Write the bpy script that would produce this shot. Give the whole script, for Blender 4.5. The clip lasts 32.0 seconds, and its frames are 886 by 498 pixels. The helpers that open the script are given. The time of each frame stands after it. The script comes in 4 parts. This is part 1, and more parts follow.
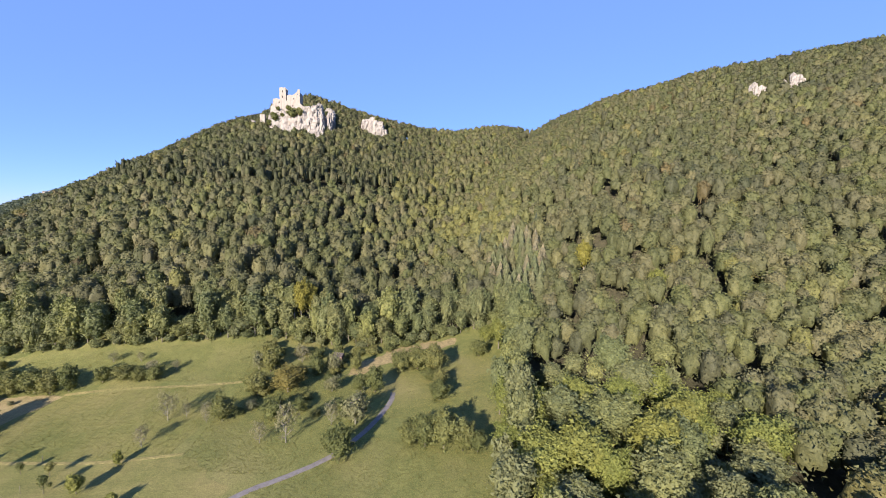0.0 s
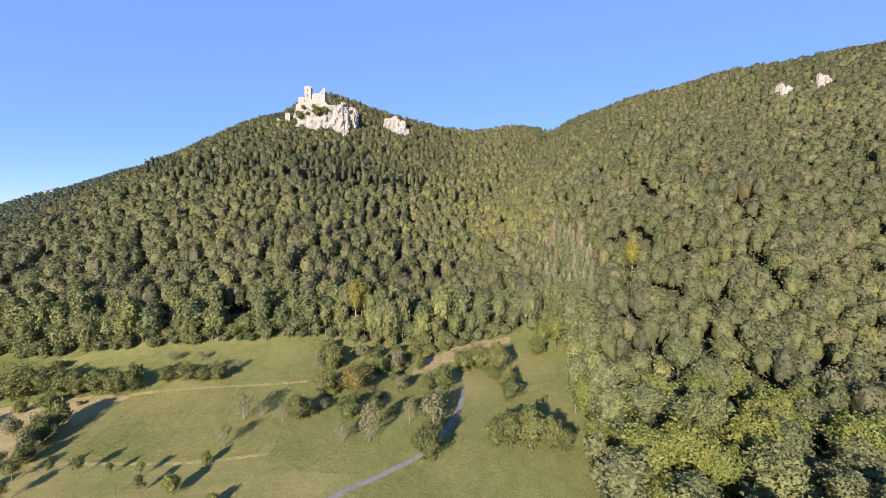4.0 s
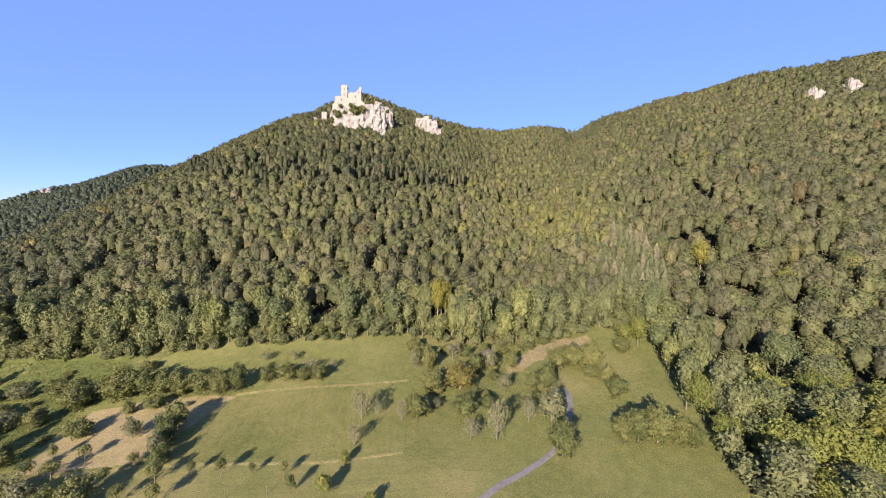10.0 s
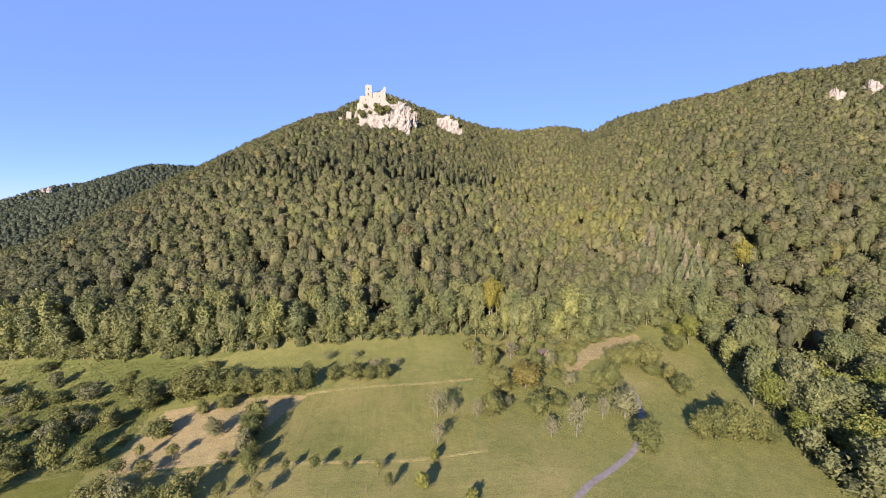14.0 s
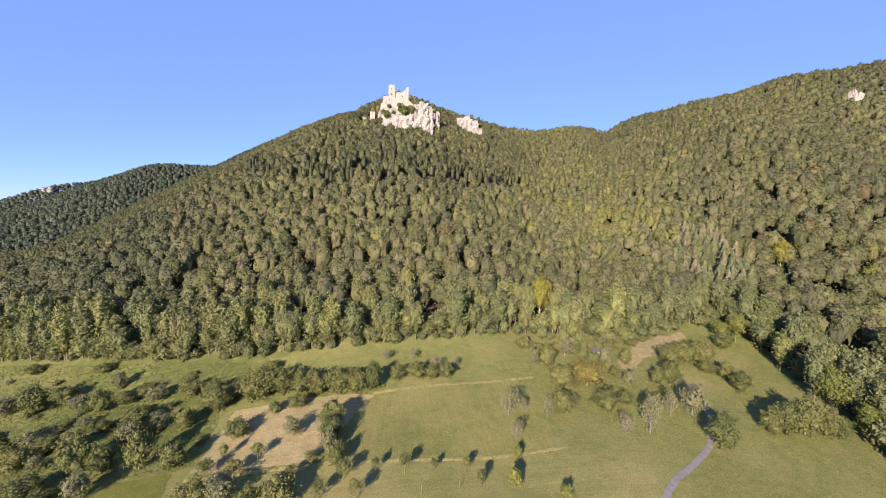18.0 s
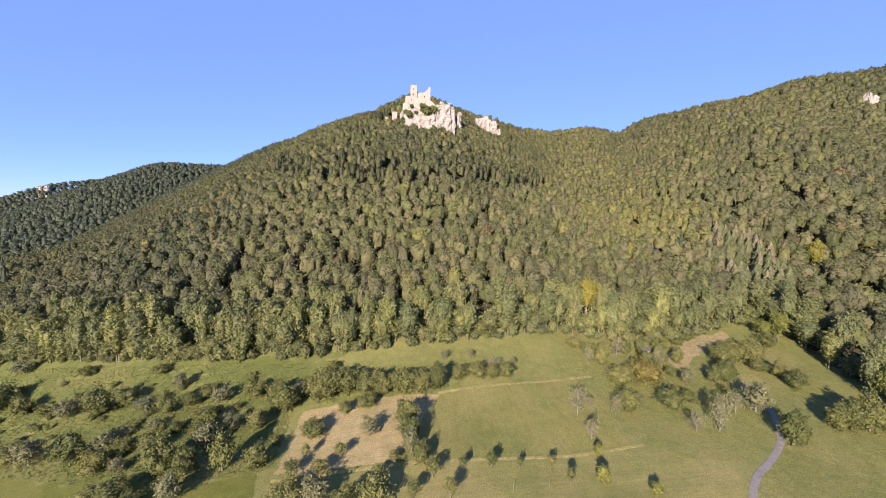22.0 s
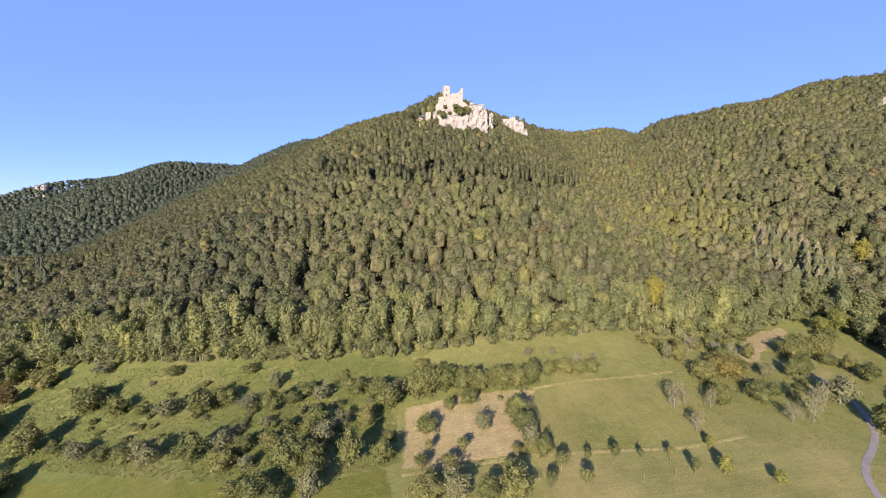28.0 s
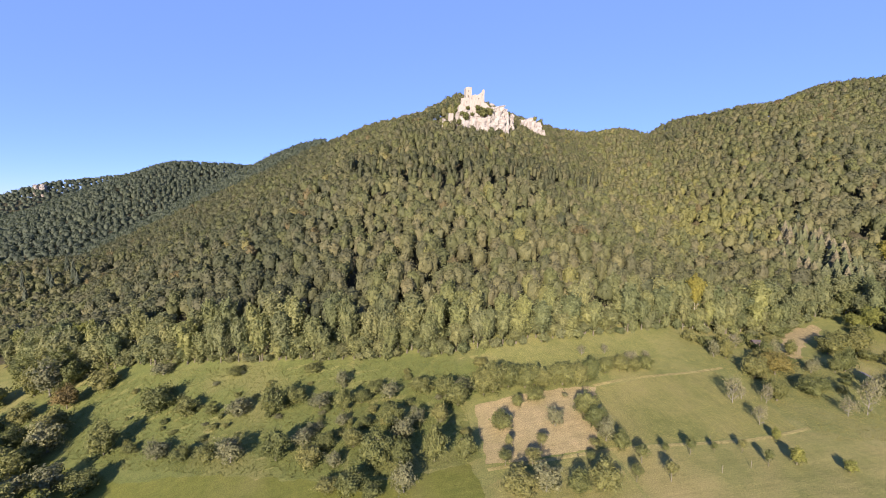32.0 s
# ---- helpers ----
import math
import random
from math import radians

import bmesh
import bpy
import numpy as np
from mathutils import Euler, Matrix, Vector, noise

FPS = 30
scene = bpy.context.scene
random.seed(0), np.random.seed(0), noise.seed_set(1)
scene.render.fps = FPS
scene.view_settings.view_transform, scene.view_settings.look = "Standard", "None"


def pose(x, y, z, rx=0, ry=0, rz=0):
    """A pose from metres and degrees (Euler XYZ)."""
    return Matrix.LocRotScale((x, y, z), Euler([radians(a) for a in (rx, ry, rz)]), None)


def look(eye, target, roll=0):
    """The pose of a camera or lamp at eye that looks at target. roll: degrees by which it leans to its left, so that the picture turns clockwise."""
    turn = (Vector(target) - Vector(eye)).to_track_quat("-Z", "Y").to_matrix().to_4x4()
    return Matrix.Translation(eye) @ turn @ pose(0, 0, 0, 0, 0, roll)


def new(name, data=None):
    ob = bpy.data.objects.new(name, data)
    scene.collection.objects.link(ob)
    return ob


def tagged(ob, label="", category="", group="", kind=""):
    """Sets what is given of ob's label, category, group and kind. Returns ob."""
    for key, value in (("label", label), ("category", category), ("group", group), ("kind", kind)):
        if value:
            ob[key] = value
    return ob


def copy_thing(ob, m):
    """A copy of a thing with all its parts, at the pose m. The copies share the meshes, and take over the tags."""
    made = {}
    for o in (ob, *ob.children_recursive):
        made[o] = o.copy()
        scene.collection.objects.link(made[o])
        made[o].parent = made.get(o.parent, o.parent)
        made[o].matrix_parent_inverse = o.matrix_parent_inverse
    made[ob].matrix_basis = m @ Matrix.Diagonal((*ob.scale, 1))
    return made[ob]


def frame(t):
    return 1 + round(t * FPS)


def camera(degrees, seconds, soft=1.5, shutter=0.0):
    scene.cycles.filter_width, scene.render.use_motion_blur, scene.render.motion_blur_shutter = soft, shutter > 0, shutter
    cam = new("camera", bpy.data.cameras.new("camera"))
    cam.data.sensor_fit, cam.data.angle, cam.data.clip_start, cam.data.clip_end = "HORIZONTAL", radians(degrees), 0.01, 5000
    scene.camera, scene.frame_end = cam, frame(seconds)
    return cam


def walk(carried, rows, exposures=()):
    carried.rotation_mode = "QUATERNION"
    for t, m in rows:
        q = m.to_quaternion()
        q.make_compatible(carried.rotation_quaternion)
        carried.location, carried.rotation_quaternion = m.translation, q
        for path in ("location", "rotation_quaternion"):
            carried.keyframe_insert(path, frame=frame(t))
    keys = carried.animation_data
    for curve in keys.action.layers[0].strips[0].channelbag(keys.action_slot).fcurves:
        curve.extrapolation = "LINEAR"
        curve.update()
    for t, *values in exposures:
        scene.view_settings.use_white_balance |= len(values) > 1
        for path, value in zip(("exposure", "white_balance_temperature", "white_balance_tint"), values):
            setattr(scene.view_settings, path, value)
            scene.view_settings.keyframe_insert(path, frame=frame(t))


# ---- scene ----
cam = camera(95.1, 32.0, soft=0.55)
ROWS = [
    (0, 1.11, 0.11, 72.55, -4.19, -5.13, -1.04),
    (2, -11.43, 1.29, 72.01, -4.40, -5.13, -1.09),
    (4, -24.20, 2.39, 71.47, -4.69, -5.12, -1.12),
    (6, -37.34, 3.37, 70.95, -5.10, -5.10, -1.15),
    (8, -50.60, 4.34, 70.54, -5.55, -5.08, -1.20),
    (10, -63.66, 5.37, 70.30, -5.95, -5.06, -1.31),
    (12, -76.32, 6.26, 70.14, -6.29, -5.07, -1.37),
    (14, -88.52, 6.86, 69.95, -6.56, -5.11, -1.31),
    (16, -100.45, 7.43, 69.83, -6.83, -5.16, -1.23),
    (18, -112.37, 8.26, 69.83, -7.16, -5.20, -1.25),
    (20, -124.42, 9.30, 69.87, -7.56, -5.23, -1.31),
    (22, -136.67, 10.40, 69.84, -8.03, -5.26, -1.34),
    (24, -148.92, 11.38, 69.71, -8.49, -5.28, -1.34),
    (26, -161.04, 12.09, 69.52, -8.90, -5.30, -1.33),
    (28, -173.28, 12.57, 69.52, -9.28, -5.34, -1.31),
    (30, -185.90, 12.89, 69.90, -9.69, -5.43, -1.26),
    (32, -198.75, 13.11, 70.52, -10.13, -5.55, -1.19),
]
walk(cam, [(t, pose(x, y, z, 90 + pitch, roll, yaw)) for t, x, y, z, yaw, pitch, roll in ROWS], [(0, 1.55, 6250, 15), (8, 1.55, 6450, 17), (20, 1.55, 6600, 20), (32, 1.55, 6500, 20)])

# ---- light ----
SUN_ELEVATION, SUN_AZIMUTH = 19.0, 208.0  # degrees; azimuth clockwise from +y
world = bpy.data.worlds.new("sky")
scene.world = world
world.use_nodes = True
wn = world.node_tree
wn.nodes.clear()
w_out = wn.nodes.new("ShaderNodeOutputWorld")
w_bg = wn.nodes.new("ShaderNodeBackground")
w_sky = wn.nodes.new("ShaderNodeTexSky")
w_sky.sky_type = "NISHITA"
w_sky.sun_disc = False
w_sky.sun_elevation = radians(SUN_ELEVATION)
w_sky.sun_rotation = radians(SUN_AZIMUTH)
w_sky.altitude = 2500
w_sky.air_density, w_sky.dust_density, w_sky.ozone_density = 0.85, 0.0, 6.0
w_bg.inputs["Strength"].default_value = 0.091
w_mix = wn.nodes.new("ShaderNodeMix")
w_mix.data_type, w_mix.blend_type = "RGBA", "MULTIPLY"
w_mix.inputs[0].default_value, w_mix.inputs[7].default_value = 1.0, (1.15, 0.98, 1.18, 1)
wn.links.new(w_sky.outputs[0], w_mix.inputs[6])
w_even = wn.nodes.new("ShaderNodeMix")
w_even.data_type = "RGBA"
w_even.inputs[0].default_value, w_even.inputs[7].default_value = 0.6, (1.06, 1.90, 3.85, 1)
wn.links.new(w_mix.outputs[2], w_even.inputs[6])
wn.links.new(w_even.outputs[2], w_bg.inputs[0])
wn.links.new(w_bg.outputs[0], w_out.inputs[0])
sun = new("sun", bpy.data.lights.new("sun", "SUN"))
sun.data.energy, sun.data.angle, sun.data.color = 4.6, radians(0.5), (1.0, 0.85, 0.68)
az, el = radians(SUN_AZIMUTH), radians(SUN_ELEVATION)
to_sun = Vector((math.sin(az) * math.cos(el), math.cos(az) * math.cos(el), math.sin(el)))
sun.matrix_world = look(to_sun * 300, (0, 0, 0))


# ---- materials ----
class Nodes:
    """A small helper to write node materials in a few lines."""

    def __init__(self, name):
        self.mat = bpy.data.materials.new(name)
        self.mat.use_nodes = True
        self.tree = self.mat.node_tree
        self.tree.nodes.clear()

    def node(self, kind, **inputs):
        n = self.tree.nodes.new("ShaderNode" + kind)
        for key, value in inputs.items():
            self.put(n, key, value)
        return n

    def put(self, n, key, value):
        slot = n.inputs[key.replace("_", " ")] if isinstance(key, str) else n.inputs[key]
        if isinstance(value, bpy.types.NodeSocket):
            self.tree.links.new(value, slot)
        else:
            slot.default_value = (*value, 1) if slot.type == "RGBA" and len(value) == 3 else value

    def noise(self, scale, detail=4, where=None, rough=0.6):
        n = self.node("TexNoise", Scale=scale, Detail=detail, Roughness=rough)
        self.tree.links.new(where or self.where(), n.inputs["Vector"])
        return n.outputs["Fac"]

    def where(self):
        return self.node("NewGeometry").outputs["Position"]

    def ramp(self, fac, stops):
        n = self.node("ValToRGB", Fac=fac)
        e = n.color_ramp.elements
        while len(e) < len(stops):
            e.new(0.5)
        for one, (at, colour) in zip(e, stops):
            one.position, one.color = at, (*colour, 1)
        return n.outputs["Color"]

    def mix(self, fac, a, b, blend="MIX"):
        n = self.tree.nodes.new("ShaderNodeMix")
        n.data_type, n.blend_type = "RGBA", blend
        for slot, value in ((0, fac), (6, a), (7, b)):
            if isinstance(value, bpy.types.NodeSocket):
                self.tree.links.new(value, n.inputs[slot])
            else:
                n.inputs[slot].default_value = value if slot == 0 else (*value, 1)
        return n.outputs[2]

    def sum(self, a, b, op="ADD"):
        n = self.tree.nodes.new("ShaderNodeMath")
        n.operation = op
        self.put(n, 0, a), self.put(n, 1, b)
        return n.outputs[0]

    def bump(self, height, strength, distance):
        return self.node("Bump", Height=height, Strength=strength, Distance=distance).outputs["Normal"]

    def finish(self, shader):
        out = self.node("OutputMaterial")
        self.tree.links.new(shader, out.inputs["Surface"])
        return self.mat

    def principled(self, colour, rough, normal=None, **more):
        n = self.node("BsdfPrincipled", Base_Color=colour, Roughness=rough, **more)
        if normal is not None:
            self.put(n, "Normal", normal)
        return self.finish(n.outputs[0])


def leaf_material(name, stops, source="object", sheer=0.3):
    """Leaves: a tint per tree, a lighter or darker one per clump, light passing through."""
    m = Nodes(name)
    if source == "object":
        tint = m.node("ObjectInfo").outputs["Random"]
    else:
        a = m.node("Attribute")
        a.attribute_name = "tint"
        tint = a.outputs["Fac"]
    island = m.node("NewGeometry").outputs["Random Per Island"]
    colour = m.ramp(tint, stops)
    grain = m.ramp(island, [(0.0, (0.86, 0.88, 0.88)), (0.5, (1.0, 1.0, 1.0)), (1.0, (1.16, 1.14, 1.08))])
    colour = m.mix(1.0, colour, grain, "MULTIPLY")
    patch = m.ramp(m.noise(0.45, 3), [(0.3, (0.84, 0.86, 0.86)), (0.7, (1.14, 1.12, 1.05))])
    colour = m.mix(1.0, colour, patch, "MULTIPLY")
    fine = m.noise(1.7, 4, rough=0.8)
    colour = m.mix(1.0, colour, m.ramp(fine, [(0.34, (0.70, 0.71, 0.72)), (0.5, (1.02, 1.02, 1.0)), (0.66, (1.40, 1.36, 1.24))]), "MULTIPLY")
    d = m.node("BsdfPrincipled", Base_Color=colour, Roughness=0.6, Specular_IOR_Level=0.2, Normal=m.bump(fine, 0.5, 0.45))
    t = m.node("BsdfTranslucent", Color=m.mix(1.0, colour, (1.25, 1.3, 0.7), "MULTIPLY"))
    x = m.node("MixShader", Fac=sheer)
    m.put(x, 1, d.outputs[0]), m.put(x, 2, t.outputs[0])
    return m.finish(x.outputs[0])


WOOD_TINTS = [(0.0, (0.064, 0.075, 0.042)), (0.18, (0.087, 0.091, 0.054)), (0.34, (0.088, 0.101, 0.045)), (0.46, (0.115, 0.113, 0.065)), (0.56, (0.105, 0.120, 0.050)),
              (0.68, (0.131, 0.127, 0.070)), (0.80, (0.131, 0.140, 0.057)), (0.90, (0.155, 0.155, 0.055)), (0.97, (0.131, 0.115, 0.057)), (1.0, (0.117, 0.100, 0.051))]
M_WOODS = leaf_material("woodland_leaves", WOOD_TINTS, "stuff")
# far woods: distance haze put into the leaf colour, darker and bluer
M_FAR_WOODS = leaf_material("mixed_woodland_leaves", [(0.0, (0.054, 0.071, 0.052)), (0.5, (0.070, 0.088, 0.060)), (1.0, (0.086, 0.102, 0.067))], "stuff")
M_TREE = leaf_material("tree_leaves", [(0.0, (0.105, 0.130, 0.062)), (0.3, (0.136, 0.150, 0.078)), (0.55, (0.138, 0.158, 0.068)), (0.8, (0.160, 0.170, 0.082)), (1.0, (0.178, 0.195, 0.076))])
M_APPLE = leaf_material("orchard_leaves", [(0.0, (0.085, 0.102, 0.040)), (0.5, (0.118, 0.131, 0.050)), (1.0, (0.152, 0.154, 0.060))])
M_PINE = leaf_material("pine_needles", [(0.0, (0.050, 0.064, 0.038)), (1.0, (0.080, 0.092, 0.050))], sheer=0.15)
M_BRIGHT = leaf_material("bright_leaves", [(0.0, (0.140, 0.158, 0.046)), (1.0, (0.176, 0.184, 0.054))])
M_GOLD = leaf_material("golden_leaves", [(0.0, (0.170, 0.168, 0.040)), (1.0, (0.198, 0.187, 0.046))])
M_LUSH = leaf_material("lush_leaves", [(0.0, (0.130, 0.158, 0.046)), (1.0, (0.180, 0.200, 0.060))])
M_OCHRE = leaf_material("ochre_leaves", [(0.0, (0.15, 0.135, 0.045)), (1.0, (0.17, 0.15, 0.05))])
M_RED = leaf_material("reddish_leaves", [(0.0, (0.13, 0.105, 0.045)), (1.0, (0.15, 0.115, 0.05))])
M_DULL = leaf_material("dull_leaves", [(0.0, (0.126, 0.134, 0.078)), (1.0, (0.165, 0.170, 0.096))])
M_GREY = leaf_material("grey_leaves", [(0.0, (0.16, 0.165, 0.09)), (1.0, (0.20, 0.19, 0.12))])


def bark_material(name, dark, light):
    m = Nodes(name)
    grain = m.noise(9.0, 5)
    colour = m.ramp(grain, [(0.3, dark), (0.7, light)])
    colour = m.mix(m.noise(0.6, 3), colour, m.mix(0.5, colour, (0.10, 0.11, 0.06)))
    return m.principled(colour, 0.9, m.bump(grain, 0.5, 0.05))


M_BARK = bark_material("bark", (0.08, 0.068, 0.052), (0.19, 0.165, 0.13))
M_PALE_BARK = bark_material("pale_bark", (0.30, 0.28, 0.24), (0.55, 0.52, 0.45))

M_GREY_BARK = bark_material("grey_bark", (0.13, 0.12, 0.105), (0.26, 0.245, 0.215))


def grass_material(name, low, high, dry, dry_share, fine=1.6, rows=None):
    m = Nodes(name)
    big, small, blade = m.noise(0.035, 4), m.noise(0.35, 5), m.noise(fine, 5, rough=0.75)
    colour = m.ramp(small, [(0.3, low), (0.72, high)])
    colour = m.mix(m.ramp(big, [(0.62 - dry_share, (0, 0, 0)), (0.9 - dry_share, (1, 1, 1))]), colour, dry)
    colour = m.mix(1.0, colour, m.ramp(blade, [(0.3, (0.52, 0.54, 0.52)), (0.5, (1, 1, 1)), (0.7, (1.5, 1.45, 1.32))]), "MULTIPLY")
    if rows:
        along = m.node("Mapping", Vector=m.where(), Scale=(0.05, 1.1, 0.3) if rows == "across" else (1.1, 0.05, 0.3)).outputs[0]
        colour = m.mix(1.0, colour, m.ramp(m.noise(1.0, 4, along), [(0.3, (0.90, 0.91, 0.90)), (0.7, (1.10, 1.09, 1.07))]), "MULTIPLY")
    return m.principled(colour, 0.85, m.bump(m.sum(small, blade), 0.7, 0.25), Specular_IOR_Level=0.15)


M_MEADOW = grass_material("meadow_grass", (0.098, 0.113, 0.036), (0.150, 0.156, 0.052), (0.190, 0.175, 0.072), 0.14, 2.6)
M_TALL = grass_material("tall_grass", (0.100, 0.114, 0.034), (0.150, 0.155, 0.050), (0.190, 0.172, 0.068), 0.2, 3.0, rows="along")
M_PASTURE = grass_material("mown_pasture", (0.116, 0.124, 0.041), (0.157, 0.157, 0.056), (0.205, 0.178, 0.076), 0.18, 3.2, rows="across")
M_MOWN = grass_material("mown_grass", (0.078, 0.092, 0.020), (0.112, 0.119, 0.028), (0.12, 0.12, 0.04), 0.08, 3.2, rows="across")
M_ORCHARD = grass_material("orchard_grass", (0.070, 0.090, 0.026), (0.110, 0.125, 0.038), (0.155, 0.146, 0.058), 0.10, 2.6)
M_DRY = grass_material("dry_stubble", (0.200, 0.166, 0.086), (0.262, 0.217, 0.116), (0.18, 0.165, 0.076), 0.16, 2.6, rows="across")
M_WORN = grass_material("worn_grass", (0.17, 0.155, 0.06), (0.23, 0.20, 0.085), (0.16, 0.16, 0.055), 0.12, 1.3)
M_GLADE = grass_material("dry_glade", (0.185, 0.157, 0.078), (0.25, 0.203, 0.106), (0.18, 0.17, 0.07), 0.06, 1.3)
M_LITTER = grass_material("forest_floor", (0.040, 0.040, 0.025), (0.068, 0.064, 0.040), (0.06, 0.066, 0.03), 0.1)

M_SPRUCE = leaf_material("spruce_needles", [(0.0, (0.030, 0.042, 0.028)), (1.0, (0.048, 0.060, 0.036))], sheer=0.1)
M_DEAD = leaf_material("dying_needles", [(0.0, (0.074, 0.090, 0.046)), (0.6, (0.100, 0.111, 0.058)), (0.8, (0.122, 0.112, 0.070)), (1.0, (0.142, 0.134, 0.090))], sheer=0.2)
m = Nodes("path_gravel")
c = m.ramp(m.noise(0.7, 5), [(0.3, (0.115, 0.108, 0.105)), (0.7, (0.175, 0.165, 0.160))])
c = m.mix(1.0, c, m.ramp(m.noise(6.0, 4), [(0.3, (0.8, 0.8, 0.8)), (0.7, (1.15, 1.15, 1.15))]), "MULTIPLY")
M_PATH = m.principled(c, 0.95, m.bump(m.noise(12.0, 3), 0.3, 0.03))


def stone_material(name, dark, light, stain, scale):
    m = Nodes(name)
    tall = m.node("Mapping", Vector=m.where(), Scale=(1.0, 1.0, 0.25)).outputs[0]
    streak = m.noise(0.35 * scale, 6, tall)
    grain = m.noise(1.3 * scale, 6)
    c = m.ramp(grain, [(0.25, dark), (0.6, light)])
    c = m.mix(m.ramp(streak, [(0.52, (0, 0, 0)), (0.72, (0.8, 0.8, 0.8))]), c, stain)
    return m.principled(c, 0.9, m.bump(m.sum(streak, grain), 0.8, 0.5))


M_CLIFF = stone_material("limestone_cliff", (0.150, 0.142, 0.130), (0.335, 0.318, 0.288), (0.17, 0.138, 0.108), 1.0)
M_MASONRY = stone_material("ruin_masonry", (0.205, 0.190, 0.165), (0.335, 0.312, 0.272), (0.19, 0.158, 0.124), 2.5)
m = Nodes("dark_opening")
M_DARK = m.principled((0.02, 0.018, 0.015), 0.9)


# ---- the lie of the land ----
CASTLE_RIDGE = [(-520, 380, 0), (-368, 356, 22), (-298, 649, 149), (-147, 405, 146), (-105, 444, 174.5), (28, 464, 144)]
EAST_RIDGE = [(28, 464, 144), (78, 454, 152), (174, 540, 177), (198, 359, 169), (279, 382, 197), (389, 335, 211), (620, 260, 235)]
WEST_RIDGE = [(-330, 960, 140), (-479, 889, 140), (-559, 862, 139), (-600, 847, 118), (-636, 810, 89), (-720, 740, 40)]
FAR_RIDGE = [(-700, 1500, 170), (-904, 1479, 165), (-1014, 1445, 137), (-1075, 1352, 118), (-1098, 1303, 99), (-1160, 1230, 40)]


def ridge(x, y, crest, slope, r=12.0):
    out = np.full(np.shape(x), -1e4)
    for (x0, y0, z0), (x1, y1, z1) in zip(crest[:-1], crest[1:]):
        dx, dy = x1 - x0, y1 - y0
        u = np.clip(((x - x0) * dx + (y - y0) * dy) / (dx * dx + dy * dy), 0, 1)
        d = np.hypot(x - x0 - u * dx, y - y0 - u * dy)
        out = np.maximum(out, z0 + u * (z1 - z0) - slope * (np.sqrt(d * d + r * r) - r))
    return out


def height(x, y):
    x, y = np.asarray(x, float), np.asarray(y, float)
    vale = 6.28 + 0.0359 * (np.clip(x, -330, 60) + 100) + 0.1369 * (np.clip(y, 40, 260) - 140)
    vale = vale + np.interp(x, [-460, -316, -280, -257, -230, -205, -165, -130], [-33, -24.5, -20, -13.5, -8.2, -4.2, -3.2, 0])  # the valley falls away to the west
    hs = np.stack([vale, ridge(x, y, CASTLE_RIDGE, 0.62), ridge(x, y, EAST_RIDGE, 0.69), ridge(x, y, WEST_RIDGE, 0.5), ridge(x, y, FAR_RIDGE, 0.5)])
    top = hs.max(0)
    z = top + 7.0 * np.log(np.exp((hs - top) / 7.0).sum(0))
    return z + 0.25 * np.sin(x * 0.11 + 1.3) * np.sin(y * 0.13)


def h1(x, y):
    return float(height(x, y))


EDGE_X = [-600, -450, -371, -340, -311, -282, -252, -220, -202, -184, -166, -147, -108, -72, -60, -52, -35, -11, 14, 38, 60]
EDGE_Y = [300, 262, 238, 219, 210, 198, 187, 178, 172.5, 171.5, 170, 170, 170.5, 174, 176.5, 174, 172, 172, 178, 181, 170]
SIDE_Y = [40, 90, 105, 120, 136, 150, 165, 180]
SIDE_X = [27, 22.5, 24, 28, 33, 36, 41, 43]


def inside_wood(x, y):
    """How many metres (x, y) lies inside the wood's edge."""
    return np.maximum(y - np.interp(x, EDGE_X, EDGE_Y), np.where(y < 200, x - np.interp(y, SIDE_Y, SIDE_X), -99))


# ---- mesh helpers ----
def mesh_of(name, verts, quads=None, tris=None, mats=(), mat_q=None, mat_t=None, tint=None, smooth=False):
    """A mesh from arrays of corners, four-cornered and three-cornered faces."""
    quads = np.zeros((0, 4), int) if quads is None else np.asarray(quads, int)
    tris = np.zeros((0, 3), int) if tris is None else np.asarray(tris, int)
    me = bpy.data.meshes.new(name)
    me.vertices.add(len(verts))
    me.vertices.foreach_set("co", np.asarray(verts, np.float32).ravel())
    loops = np.r_[quads.ravel(), tris.ravel()].astype(np.int32)
    me.loops.add(len(loops))
    me.loops.foreach_set("vertex_index", loops)
    counts = np.r_[np.full(len(quads), 4), np.full(len(tris), 3)]
    me.polygons.add(len(counts))
    me.polygons.foreach_set("loop_start", (np.cumsum(counts) - counts).astype(np.int32))
    for one in mats:
        me.materials.append(one)
    if mat_q is not None or mat_t is not None:
        a = np.zeros(len(quads), int) if mat_q is None else mat_q
        b = np.zeros(len(tris), int) if mat_t is None else mat_t
        me.polygons.foreach_set("material_index", np.r_[a, b].astype(np.int32))
    me.polygons.foreach_set("use_smooth", np.full(len(counts), smooth))
    me.update(calc_edges=True)
    if tint is not None:
        me.attributes.new("tint", "FLOAT", "POINT").data.foreach_set("value", np.asarray(tint, np.float32))
    return me


def grid_faces(nx, ny):
    i = np.arange(nx * ny).reshape(ny, nx)
    return np.stack([i[:-1, :-1], i[:-1, 1:], i[1:, 1:], i[1:, :-1]], -1).reshape(-1, 4)


def part(name, mesh, parent, label=""):
    ob = new(name, mesh)
    ob.parent = parent
    return tagged(ob, label)


# ---- the ground ----
def steps(lo, hi, fine, reach):
    a = list(np.arange(lo, hi + fine, fine))
    step = fine
    while a[-1] < reach:
        step *= 1.35
        a.append(a[-1] + step)
    step = fine
    while a[0] > -reach:
        step *= 1.35
        a.insert(0, a[0] - step)
    return np.array(a)


